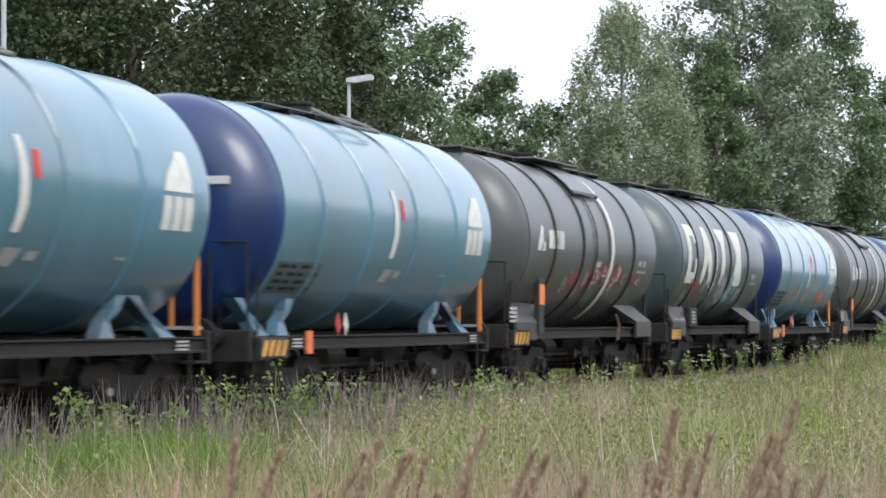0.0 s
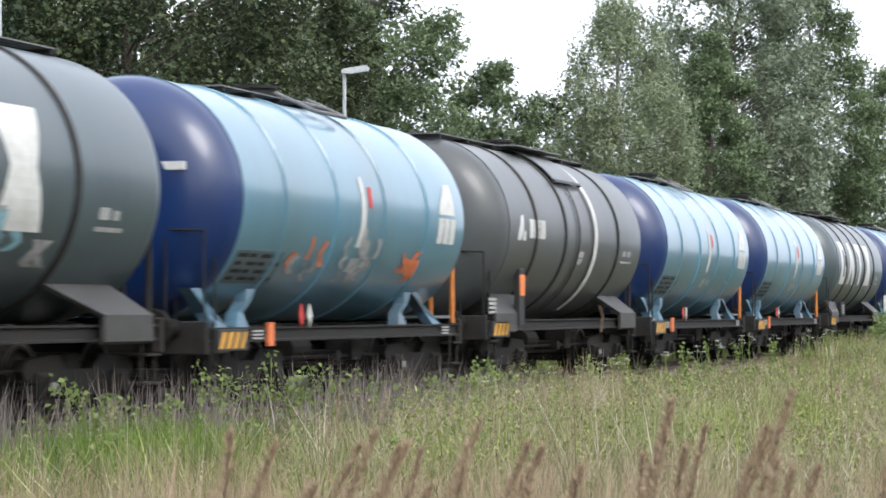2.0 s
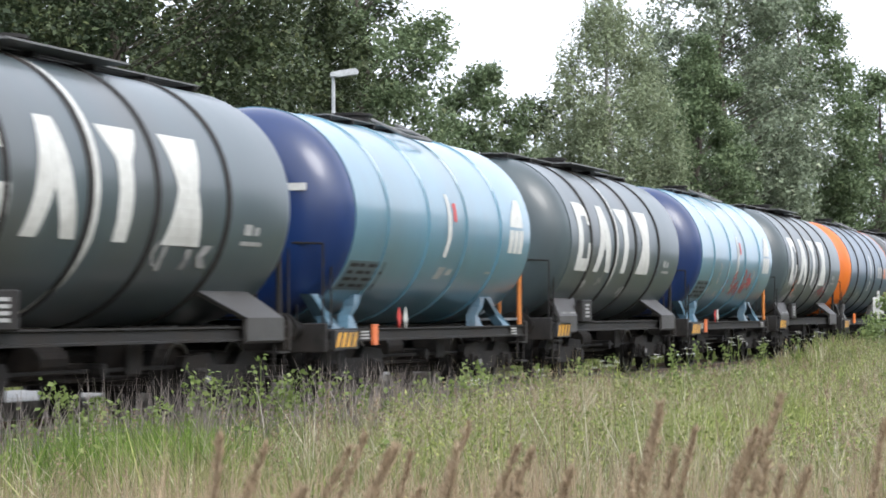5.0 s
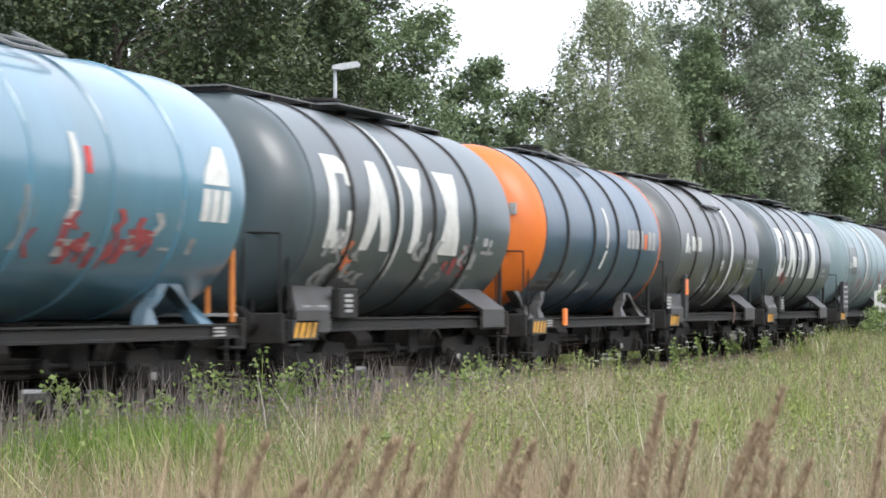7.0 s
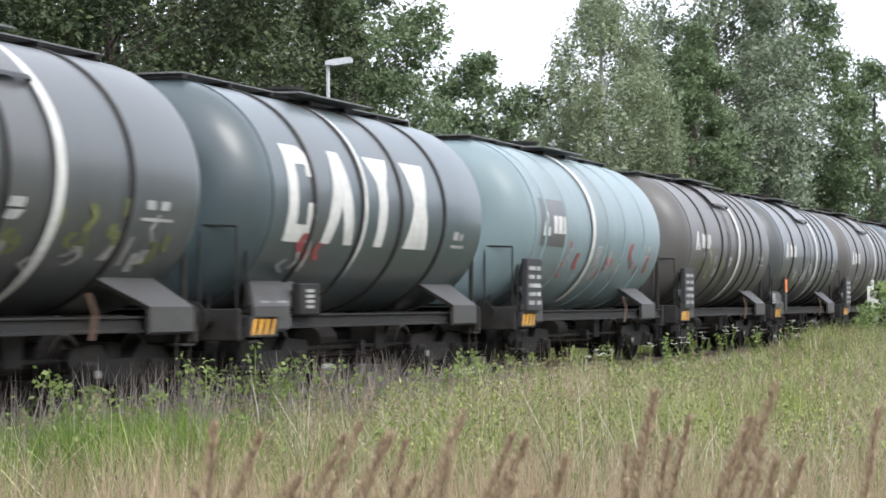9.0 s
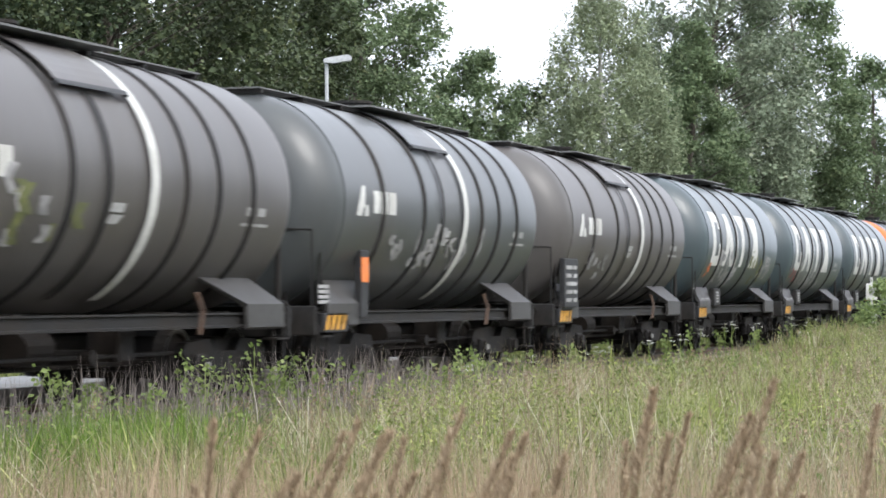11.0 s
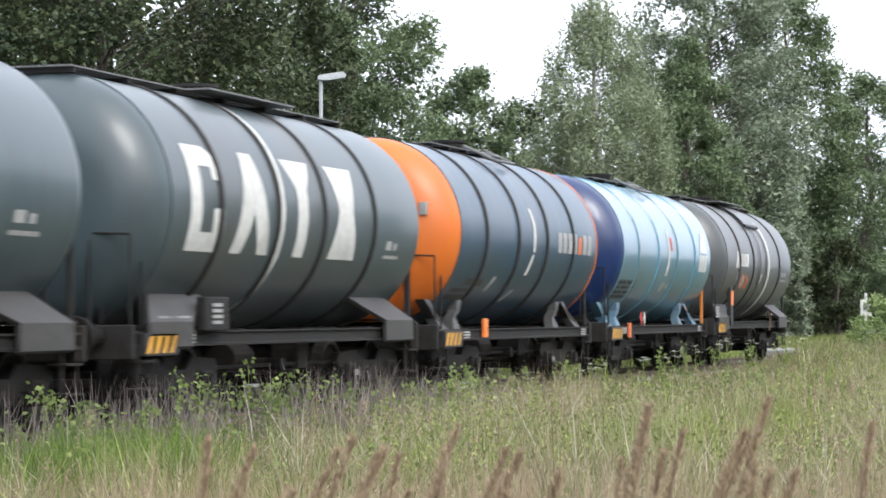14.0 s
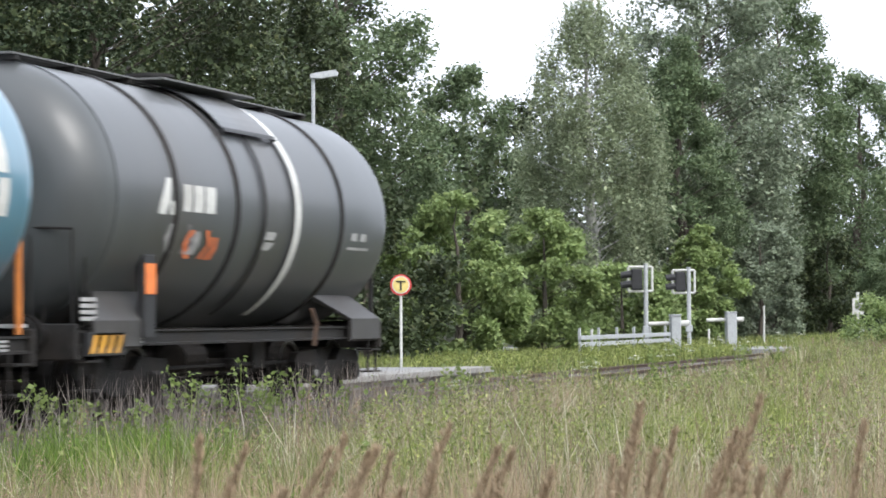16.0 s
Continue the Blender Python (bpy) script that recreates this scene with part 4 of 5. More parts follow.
TREES = [
    # heading, metres beyond the track, height, spread, leaf, label, low, clumps, leaves, leaf size, droop, bark
    (27.6, 14.0, 12.0, 3.8, "leaf_pine", "dark blue-green pine beside the broadleaf trees", 0.25, 130, 34000, 0.08, 0.0, "bark"),
    (24.6, 11.5, 12.5, 4.4, "leaf_dark", "large dark green broadleaf tree behind the platform", 0.26, 260, 92000, 0.070, 0.0, "bark"),
    (21.4, 14.0, 13.0, 3.3, "leaf_dark", "dark green airy birch with a thin crown", 0.2, 190, 66000, 0.068, 0.5, "birch_bark"),
    (19.15, 15.0, 14.2, 3.5, "leaf_mid", "mid-green broadleaf tree with a rounded crown", 0.1, 190, 68000, 0.082, 0.0, "bark"),
    (16.4, 27.0, 15.0, 4.4, "leaf_mid", "distant green lime tree in the tree line", 0.05, 150, 44000, 0.13, 0.0, "bark"),
    (15.3, 30.0, 15.0, 5.0, "leaf_dark", "distant low dark green tree", 0.05, 120, 36000, 0.14, 0.0, "bark"),
    (13.65, 13.0, 15.2, 3.5, "leaf_birch", "pale green weeping birch with hanging twigs", 0.05, 300, 96000, 0.073, 1.7, "birch_bark"),
    (11.1, 18.5, 26.0, 6.6, "leaf_willow", "tall grey-green poplar with feathery outline", 0.06, 330, 96000, 0.145, 0.0, "bark"),
    (11.5, 13.0, 15.0, 3.2, "leaf_mid", "dense mid-green maple below the poplar", 0.04, 190, 62000, 0.108, 0.0, "bark"),
    (9.4, 16.0, 24.0, 5.2, "leaf_mid", "large green tree with layered crown", 0.05, 240, 70000, 0.148, 0.0, "bark"),
    (7.6, 17.0, 22.5, 6.0, "leaf_mid", "dark green tree at the end of the tree line", 0.04, 200, 56000, 0.168, 0.0, "bark"),
    (6.2, 19.0, 23.0, 7.5, "leaf_mid", "large green tree beyond the crossing", 0.04, 150, 36000, 0.2, 0.0, "bark"),
]
for i, (head, off, high, wide, leaf, label, low, clumps, leaves, size, droop, bark) in enumerate(TREES):
    tree(*at(head, off), high, wide, leaf, label, 100 + i, low, clumps, leaves, size, 0.0, bark, droop)

BUSHES = [
    (14.65, 8.0, 4.7, 1.9, "leaf_fresh", "fresh green rounded hazel bush beside the crossing", 20800, 0.101),
    (16.60, 9.5, 5.2, 2.2, "leaf_fresh", "fresh green bush under the trees", 19500, 0.101),
    (18.60, 9.0, 5.2, 2.3, "leaf_dark", "dark green undergrowth bush behind the platform", 9000, 0.101),
    (11.20, 8.5, 5.2, 1.9, "leaf_fresh", "fresh green bush behind the crossing signals", 20800, 0.109),
    (12.90, 9.0, 3.2, 2.2, "leaf_fresh", "green bush behind the barrier", 18200, 0.109),
    (9.80, 10.0, 6.0, 2.5, "leaf_willow", "grey-green willow bush beyond the crossing", 16900, 0.125),
    (21.00, 9.0, 4.8, 2.2, "leaf_dark", "dark green undergrowth bush below the trees", 8000, 0.101),
    (23.60, 8.8, 4.8, 2.2, "leaf_dark", "dark green undergrowth bush below the trees", 8000, 0.101),
    (26.30, 8.8, 4.8, 2.2, "leaf_dark", "dark green undergrowth bush below the trees", 8000, 0.101),
    (8.30, 11.0, 6.5, 3.0, "leaf_dark", "dark green bush beyond the crossing", 15600, 0.133),
    (6.80, 11.0, 6.5, 3.4, "leaf_mid", "green bush far down the line", 15600, 0.140),
]
for i, (head, off, high, wide, leaf, label, leaves, size) in enumerate(BUSHES):
    tree(*at(head, off), high, wide, leaf, label, 300 + i, 0.05, 46, leaves, size, top_taper=0.45, name="bush")
tree(*at(7.0, -4.0), 2.1, 1.6, "leaf_fresh", "fresh green bush in the meadow beside the track", 350, 0.05, 34, 9000, 0.055, top_taper=0.45, name="bush")


def woods():
    """The dense wood behind the first trees, too far to tell its trees apart."""
    rng = np.random.default_rng(77)
    n = 66000
    h = np.radians(rng.uniform(4.5, 30.0, n))
    y = TRACK + rng.uniform(24, 40, n)
    x = y / np.tan(h)
    top = 8.5 + 8.0 * np.clip((np.radians(13.4) - h) / np.radians(1.2), 0, 1) + 6.0 * np.clip((h - np.radians(18.0)) / np.radians(1.0), 0, 1) + 2.5 * np.sin(x * 0.16) + 1.5 * np.sin(x * 0.43 + 1.0) + rng.normal(size=n) * 0.6
    z = top * rng.random(n) ** 0.8
    ob = leaf_mesh("woods", np.stack([x, y, z], 1), rng.uniform(0.16, 0.36, n), "leaf_dark", rng, 0.6)
    tagged(ob, "dense dark green wood behind the tree line", "wood", kind="stuff")


def near_wood():
    """The row of trees along the meadow's other side, which the glossy tanks mirror."""
    rng = np.random.default_rng(78)
    n = 15000
    x = rng.uniform(-60, 330, n)
    y = -14 - 0.17 * np.maximum(x, 0) - rng.uniform(0, 9, n)
    top = 9.5 + 0.055 * np.maximum(x, 0) + 2.2 * np.sin(x * 0.13) + 1.2 * np.sin(x * 0.37 + 1.0) + rng.normal(size=n) * 0.6
    ob = leaf_mesh("woods", np.stack([x, y, top * rng.random(n) ** 0.8 - 0.3], 1), rng.uniform(0.65, 1.2, n), "leaf_mid", rng, 0.6)
    tagged(ob, "green row of trees along the far side of the meadow", "wood", kind="stuff")


woods()
near_wood()


# ---- the meadow ----
def blades(name, roots, heights, widths, bend, material, rng):
    """Bent tapered blades in two pieces, one island each."""
    n = len(roots)
    ang = rng.random(n) * 2 * math.pi
    side = np.stack([np.cos(ang), np.sin(ang), np.zeros(n)], 1)
    ang2 = rng.random(n) * 2 * math.pi
    lean = np.stack([np.cos(ang2), np.sin(ang2), np.zeros(n)], 1) * (bend * rng.random(n) * heights)[:, None]
    up = np.array([0, 0, 1.0])
    w = (side * widths[:, None]) / 2
    mid = roots + up * (heights * 0.55)[:, None] + lean * 0.35
    tip = roots + up * heights[:, None] + lean
    verts = np.stack([roots - w, roots + w, mid - w * 0.8, mid + w * 0.8, tip], 1).reshape(-1, 3)
    k = np.arange(n)[:, None] * 5
    tris = np.concatenate([k + [0, 1, 3], k + [0, 3, 2], k + [2, 3, 4]], 1).reshape(-1)
    return raw_mesh(name, verts, tris, material)


def meadow_points(rng, n, near, far, y_max=TRACK - 1.9):
    """Random places in the strip of meadow between the camera's stand and the track."""
    out = np.empty((0, 2))
    while len(out) < n:
        h = np.radians(rng.uniform(5.5, 29.5, n))
        r = np.sqrt(rng.uniform(near ** 2, far ** 2, n))
        p = np.stack([r * np.cos(h), r * np.sin(h)], 1)
        out = np.concatenate([out, p[p[:, 1] < y_max]])
    return out[:n]


def patchy(p, scale, seed):
    return np.array([noise.noise((x * scale, y * scale, seed)) for x, y in p])


def rooted(p):
    return np.array([(x, y, ground_height(x, y)) for x, y in p])


def short(p):
    """The grass is lower on the strip beside the track before the platform's end."""
    strip = (p[:, 1] > TRACK - 6.5) & (p[:, 0] > 33) & (p[:, 0] < 64)
    return np.where(strip, 0.52, np.where((p[:, 1] > TRACK - 4.5) & (p[:, 0] < 34), 0.5, 1.0))


def build_meadow():
    rng = np.random.default_rng(5)
    for name, label, material, n, near, far, h0, h1, width, bend, seed, cut in (
        ("grass", "green meadow grass of uneven height", "grass_green", 75000, 9, 32, 0.26, 0.62, 0.014, 0.95, 3.0, 0.0),
        ("grass", "green meadow grass along the track", "grass_green", 60000, 32, 110, 0.35, 0.68, 0.024, 0.9, 3.0, -0.1),
        ("dry_grass", "pale dry meadow grass between the green", "grass_pale", 80000, 9, 34, 0.30, 0.74, 0.008, 0.8, 9.0, -0.3),
        ("dry_grass", "pale dry meadow grass along the track", "grass_pale", 46000, 34, 110, 0.35, 0.68, 0.018, 0.55, 9.0, -0.25),
        ("seed_grass", "reddish-brown seeding grass", "grass_brown", 26000, 8, 40, 0.45, 0.80, 0.007, 0.4, 15.0, -0.02),
    ):
        p = meadow_points(rng, n, near, far)
        p = p[patchy(p, 0.35, seed) > cut]
        centres = p[rng.choice(len(p), max(1, len(p) // 26), replace=False)]
        host = rng.integers(0, len(centres), len(p))
        loose = rng.random(len(p)) < 0.25
        p = np.where(loose[:, None], p, centres[host] + rng.normal(size=p.shape) * 0.09)
        vigour = np.where(loose, 0.7, rng.uniform(0.55, 1.35, len(centres))[host])
        keep = p[:, 1] < TRACK - 1.9
        p, vigour = p[keep], vigour[keep]
        lush = np.degrees(np.arctan2(p[:, 1], p[:, 0])) + 1.5 * patchy(p, 0.4, 51.0) > 18.5  # dry grass is scarce on the lush side
        keep = ~lush | (rng.random(len(p)) < (1.0 if material == "grass_green" else 0.4))
        p, vigour = p[keep], vigour[keep]
        q = rooted(p)
        h = rng.uniform(h0, h1, len(q)) * vigour * (1 + 0.5 * patchy(p, 0.9, seed + 1) + 0.3 * patchy(p, 0.3, seed + 2)) * short(p)
        ob = blades(name, q, h, np.full(len(q), width) * rng.uniform(0.6, 1.3, len(q)), bend, material, rng)
        tagged(ob, label, "grass", kind="stuff")
    # straw-coloured tall grass close to the camera's stand
    p = meadow_points(rng, 9000, 6.0, 13.5)
    p = p[patchy(p, 0.9, 61.0) > -0.05]
    far_off = np.hypot(p[:, 0], p[:, 1])
    q = rooted(p)
    h = 1.22 - q[:, 2] - far_off * np.tan(np.radians(rng.uniform(2.6, 4.5, len(q))))
    ob = blades("straw_grass", q, h, np.full(len(q), 0.006), 0.3, "plume", rng)
    tagged(ob, "tall straw-coloured dry grass near the viewer", "grass", kind="stuff")
    # upright leafy stems with pale green tips
    p = meadow_points(rng, 5200, 17, 75, TRACK - 2.3)
    p = p[((p[:, 1] < TRACK - 5.5) | (short(p) > 0.6)) & (patchy(p, 0.32, 71.0) > 0.02) & (np.degrees(np.arctan2(p[:, 1], p[:, 0])) < np.where(p[:, 1] > TRACK - 5.5, 15.5, 19.0))]
    q = rooted(p)
    cs, ss = [], []
    for c, low in zip(q, short(p)):
        hh = rng.uniform(0.55, 1.05) * max(low, 0.6)
        k = 26
        z = hh * (0.25 + 0.75 * np.linspace(0, 1, k))
        tip = 1 - 0.55 * np.linspace(0, 1, k)
        cs.append(np.stack([c[0] + rng.normal(size=k) * 0.02, c[1] + rng.normal(size=k) * 0.02, c[2] + z], 1))
        ss.append(0.027 * tip * rng.uniform(0.7, 1.2, k))
    ob = leaf_mesh("leafy_stems", np.concatenate(cs), np.concatenate(ss), "goldenrod", rng, 0.5, long=3.4, rise=0.6)
    tagged(ob, "upright yellow-green leafy stems in the meadow", "weed", kind="stuff")
    # the same stems on the verge beyond the track
    p = np.stack([rng.uniform(50, 92, 900), rng.uniform(TRACK + 2.4, TRACK + 5.2, 900)], 1)
    p = p[~((p[:, 0] < 53.3) & (p[:, 1] < TRACK + 4.6)) & ~((p[:, 0] > 87.5) & (p[:, 0] < 96.5)) & (patchy(p, 0.5, 91.0) > -0.12)]
    q = np.repeat(rooted(p), 18, axis=0)
    u = np.tile(np.linspace(0.2, 1, 18), len(p))
    q[:, 2] += u * np.repeat(rng.uniform(0.2, 0.5, len(p)) * (1 + 1.3 * np.maximum(0, patchy(p, 0.5, 91.0))), 18)
    q[:, :2] += rng.normal(size=(len(q), 2)) * 0.03
    ob = leaf_mesh("verge_weeds", q, 0.048 * (1.1 - 0.5 * u), "goldenrod", rng, 0.5, long=2.6, rise=0.55)
    tagged(ob, "bright green leafy weeds on the verge by the crossing", "weed", kind="stuff")
    # broad-leaved weeds by the track
    p = meadow_points(rng, 3400, 13, 90)
    p = p[((p[:, 1] > TRACK - 4.6) & (short(p) > 0.6)) | (patchy(p, 0.45, 41.0) > 0.12)]
    q = rooted(p)
    tall = short(p)
    cs, ss = [], []
    for c, low in zip(q, tall):
        hh = rng.uniform(0.35, 0.8) * low
        k = int(rng.integers(12, 26))
        z = rng.random(k) * hh
        cs.append(np.stack([c[0] + rng.normal(size=k) * 0.05, c[1] + rng.normal(size=k) * 0.05, c[2] + z], 1))
        ss.append(rng.uniform(0.018, 0.042, k))
    ob = leaf_mesh("weeds", np.concatenate(cs), np.concatenate(ss), "weed", rng, 0.5)
    tagged(ob, "leafy green weeds growing beside the track", "weed", kind="stuff")
    # seed heads over the meadow
    p = meadow_points(rng, 2400, 12, 80)
    p = p[patchy(p, 0.3, 21.0) > -0.1]
    q = rooted(p)
    hs = rng.uniform(0.5, 0.9, len(q)) * short(p)
    leanx, leany = rng.normal(size=len(q)) * 0.06, rng.normal(size=len(q)) * 0.06
    cs, ss = [], []
    for c, hh, lx, ly in zip(q, hs, leanx, leany):
        k = 16
        u = rng.random(k)
        cs.append(np.stack([c[0] + lx + rng.normal(size=k) * 0.012, c[1] + ly + rng.normal(size=k) * 0.012, c[2] + hh - u * 0.14], 1))
        ss.append(np.full(k, 0.009 + 0.0002 * math.hypot(c[0], c[1])))
    ob = leaf_mesh("seed_heads", np.concatenate(cs), np.concatenate(ss), "grass_brown", rng, 1.5)
    tagged(ob, "dry brown seed heads above the meadow grass", "grass", kind="stuff")
    # thick dark-stemmed grass at the foot of the track bed
    x = rng.uniform(18, 120, 15000)
    y = rng.uniform(TRACK - 4.0, TRACK - 1.9, 15000)
    p = np.stack([x, y], 1)
    p = p[patchy(p, 0.4, 31.0) > -0.05]
    q = rooted(p)
    ob = blades("tall_grass", q, rng.uniform(0.4, 1.0, len(q)) * np.where(short(p) < 0.6, 0.42, short(p) ** 0.5), np.full(len(q), 0.007), 0.4, "grass_pale", rng)
    tagged(ob, "tall pale dry grass at the foot of the track", "grass", kind="stuff")
    # grey-purple seeding grass that stands before the wheels
    x = rng.uniform(16, 39, 4200)
    p = np.stack([x, rng.uniform(TRACK - 3.9, TRACK - 2.0, len(x))], 1)
    p = p[patchy(p, 0.5, 81.0) > -0.02]
    q = rooted(p)
    h = rng.uniform(0.5, 1.0, len(q)) * np.where(p[:, 0] > 33, 0.75, 1.0)
    ob = blades("seeding_grass", q, h, np.full(len(q), 0.011), 0.5, "grass_grey", rng)
    tagged(ob, "grey-purple seeding grass at the foot of the track", "grass", kind="stuff")
    # one lush green patch
    p = np.array([[18.2, 8.2]]) + rng.normal(size=(3400, 2)) * np.array([0.9, 0.42])
    q = rooted(p)
    ob = blades("lush_grass", q, rng.uniform(0.45, 0.78, len(q)), np.full(len(q), 0.012), 0.55, "lush", rng)
    tagged(ob, "patch of lush bright green long grass", "grass", kind="stuff")
    # a patch of yellow-green growth farther along
    p = np.array([[25.5, 4.7]]) + rng.normal(size=(2600, 2)) * np.array([2.2, 0.55])
    q = rooted(p)
    ob = blades("lush_grass", q, rng.uniform(0.5, 0.82, len(q)), np.full(len(q), 0.016), 0.4, "goldenrod", rng)
    tagged(ob, "patch of yellow-green upright growth in the meadow", "grass", kind="stuff")
    # bright green tussocks
    p = meadow_points(rng, 46, 13, 50)
    p = np.concatenate([np.repeat(p, 150, axis=0) + rng.normal(size=(len(p) * 150, 2)) * 0.16, np.array([[17.2, 6.3]]) + rng.normal(size=(700, 2)) * 0.35])
    p = p[p[:, 1] < TRACK - 1.9]
    q = rooted(p)
    ob = blades("tussocks", q, rng.uniform(0.3, 0.62, len(q)) * short(p), np.full(len(q), 0.016), 0.6, "weed", rng)
    tagged(ob, "bright green grass tussocks in the meadow", "grass", kind="stuff")
    # grass behind the track
    h = np.radians(rng.uniform(5.5, 29.0, 30000))
    y = rng.uniform(TRACK + 2.3, TRACK + 9, 30000)
    p = np.stack([y / np.tan(h), y], 1)
    p = p[~((p[:, 0] < 53.3) & (p[:, 1] < TRACK + 4.6))]
    q = rooted(p)
    ob = blades("verge_grass", q, rng.uniform(0.2, 0.45, len(q)), np.full(len(q), 0.03), 0.6, "grass_green", rng)
    tagged(ob, "green grass verge under the trees", "grass", kind="stuff")


build_meadow()


def stalk(x, y, height, lean, seed):
    """A dry grass stalk with a plume of small seeds."""
    rng = np.random.default_rng(seed)
    z0 = ground_height(x, y) - 0.02
    t = empty("dry_grass_stalk", "dry reddish-brown grass stalk with a feathery plume", "grass stalk", "dry stalks near the camera", at=pose(x, y, z0, 0, 0, -73))
    bm = bmesh.new()
    pts = [Vector((lean * height * (k / 6) ** 2.6, 0, height * k / 6)) for k in range(7)]
    for a, b in zip(pts, pts[1:]):
        tube(bm, a, b, 0.0022, 5)
    part("stem", bm, "plume", t)
    n = 420
    f = rng.random(n) ** 1.2
    base = np.array([pts[-1].lerp(pts[-2], v * 0.85) for v in f])
    spread = 0.0008 + 0.0034 * np.sin(np.pi * np.clip(f * 0.85 + 0.08, 0, 1)) * rng.uniform(0.7, 1.5)
    c = base + rng.normal(size=(n, 3)) * spread[:, None] * np.array([1, 1, 0.8])
    leaf_mesh("plume", c, rng.uniform(0.0022, 0.004, n), "plume", rng, 0.6, t, 6.0, 2.6)["kind"] = "stuff"
    return t


def weed_plant(x, y, height, seed):
    """A leafy weed with a branching stem."""
    rng = np.random.default_rng(seed)
    t = empty("weed_plant", "tall leafy green weed with a thin stem", "weed", "tall weeds beside the track", at=pose(x, y, ground_height(x, y) - 0.02))
    bm = bmesh.new()
    top = Vector((rng.normal() * 0.1, rng.normal() * 0.1, height))
    tube(bm, (0, 0, 0), top * 0.5, 0.007, 6)
    tube(bm, top * 0.5, top, 0.006, 6, 0.003)
    tips = [top]
    for k in range(5):
        b = top * (0.45 + 0.1 * k)
        e = b + Vector((rng.normal() * 0.12, rng.normal() * 0.12, 0.12 + 0.1 * rng.random()))
        tube(bm, b, e, 0.003, 5)
        tips.append(e)
    part("stem", bm, "weed", t)
    n = 48
    u = rng.random(n)
    c = np.array([top * float(v) for v in u]) + rng.normal(size=(n, 3)) * 0.05
    more = np.array([tips[int(rng.integers(len(tips)))] for _ in range(36)]) + rng.normal(size=(36, 3)) * np.array([0.03, 0.03, 0.05])
    c = np.concatenate([c, more])
    leaf_mesh("foliage", c, rng.uniform(0.022, 0.056, len(c)), "weed", rng, 0.6, t)


# ---- the halt and the crossing ----
def platform():
    p = empty("platform", "low grey concrete platform with a worn slab edge", "platform", at=pose(0, 0, 0))
    bm = bmesh.new()
    box(bm, -41.5, 52.5, TRACK + 1.95, TRACK + 4.4, -0.4, 0.03)
    part("platform_wall", bm, "concrete", p)
    for i in range(47):
        bm = bmesh.new()
        box(bm, -41.5 + i * 2.0 + 0.01, -41.5 + i * 2.0 + 1.99, TRACK + 1.75, TRACK + 2.6, 0.03, 0.15, 0.012)
        part("edge_slab", bm, "concrete", p)
    bm = bmesh.new()
    box(bm, -41.5, 52.5, TRACK + 2.6, TRACK + 4.4, 0.03, 0.13)
    part("platform_top", bm, "asphalt", p)


platform()


def lamp(heading, off, top):
    x, y = at(heading, off)
    t = empty("street_lamp", "grey steel platform lamp with a flat pale head", "street lamp", "platform lamps", at=pose(x, y, 0.1))
    bm = bmesh.new()
    tube(bm, (0, 0, 0), (0, 0, top * 0.4), 0.055, 12)
    tube(bm, (0, 0, top * 0.4), (0, 0, top), 0.045, 12, 0.038)
    part("post", bm, "galvanised", t)
    bm = bmesh.new()
    prism(bm, [(-0.06, -0.05), (0.12, -0.07), (0.50, -0.03), (0.52, 0.02), (0.46, 0.09), (0.1, 0.06), (-0.06, 0.03)], -0.13, 0.13)
    head = part("lamp_head", bm, "galvanised", t)
    head.location = (0, 0, top)
    head.rotation_euler = (0, radians(-3), radians(-68))
    return t


lamp(19.82, 4.6, 6.08)
lamp(27.52, 4.6, 6.3)


def round_sign(heading, off):
    x, y = at(heading, off)
    t = empty("round_sign", "round red-rimmed yellow railway sign on a white post", "sign", at=pose(x, y, 0.1, 0, 0, -72))
    bm = bmesh.new()
    tube(bm, (0, 0, 0), (0, 0, 2.05), 0.032, 10)
    part("post", bm, "white", t)
    for name, r, yy, m in (("rim", 0.235, 0.0, "red"), ("inner_rim", 0.195, 0.012, "white"), ("face", 0.17, 0.024, "yellow")):
        bm = bmesh.new()
        tube(bm, (0, -0.04 - yy, 1.82), (0, -0.052 - yy, 1.82), r, 32)
        part(name, bm, m, t)
    bm = bmesh.new()
    box(bm, -0.1, 0.1, -0.092, -0.08, 1.88, 1.91)
    box(bm, -0.018, 0.018, -0.092, -0.08, 1.70, 1.88)
    part("symbol", bm, "black", t)


round_sign(17.87, 4.0)


def crossing_signal(heading, off):
    x, y = at(heading, off)
    t = empty("crossing_signal", "grey steel level crossing signal with black lamp housing", "crossing signal", "crossing signals", at=pose(x, y, -0.1, 0, 0, -72))
    bm = bmesh.new()
    tube(bm, (0, 0, 0), (0, 0, 3.1), 0.08, 12)
    part("post", bm, "galvanised", t)
    bm = bmesh.new()
    for z in (2.15, 2.98):
        tube(bm, (-0.6, 0, z), (0.22, 0, z), 0.045, 8)
    for xx in (-0.6, 0.22):
        tube(bm, (xx, 0, 2.15), (xx, 0, 2.98), 0.045, 8)
    part("guard_frame", bm, "white", t)
    bm = bmesh.new()
    box(bm, -0.5, -0.12, -0.12, 0.1, 2.2, 2.92, 0.03)
    house = part("signal_housing", bm, "black", t)
    for z in (2.38, 2.72):
        bm = bmesh.new()
        tube(bm, (-0.5, 0, z + 0.02), (-0.85, 0, z - 0.02), 0.13, 12, 0.11)
        part("hood", bm, "black", house)
    bm = bmesh.new()
    box(bm, -0.12, 0.12, -0.1, 0.1, 0.7, 0.95, 0.02)
    part("junction_box", bm, "galvanised", t)


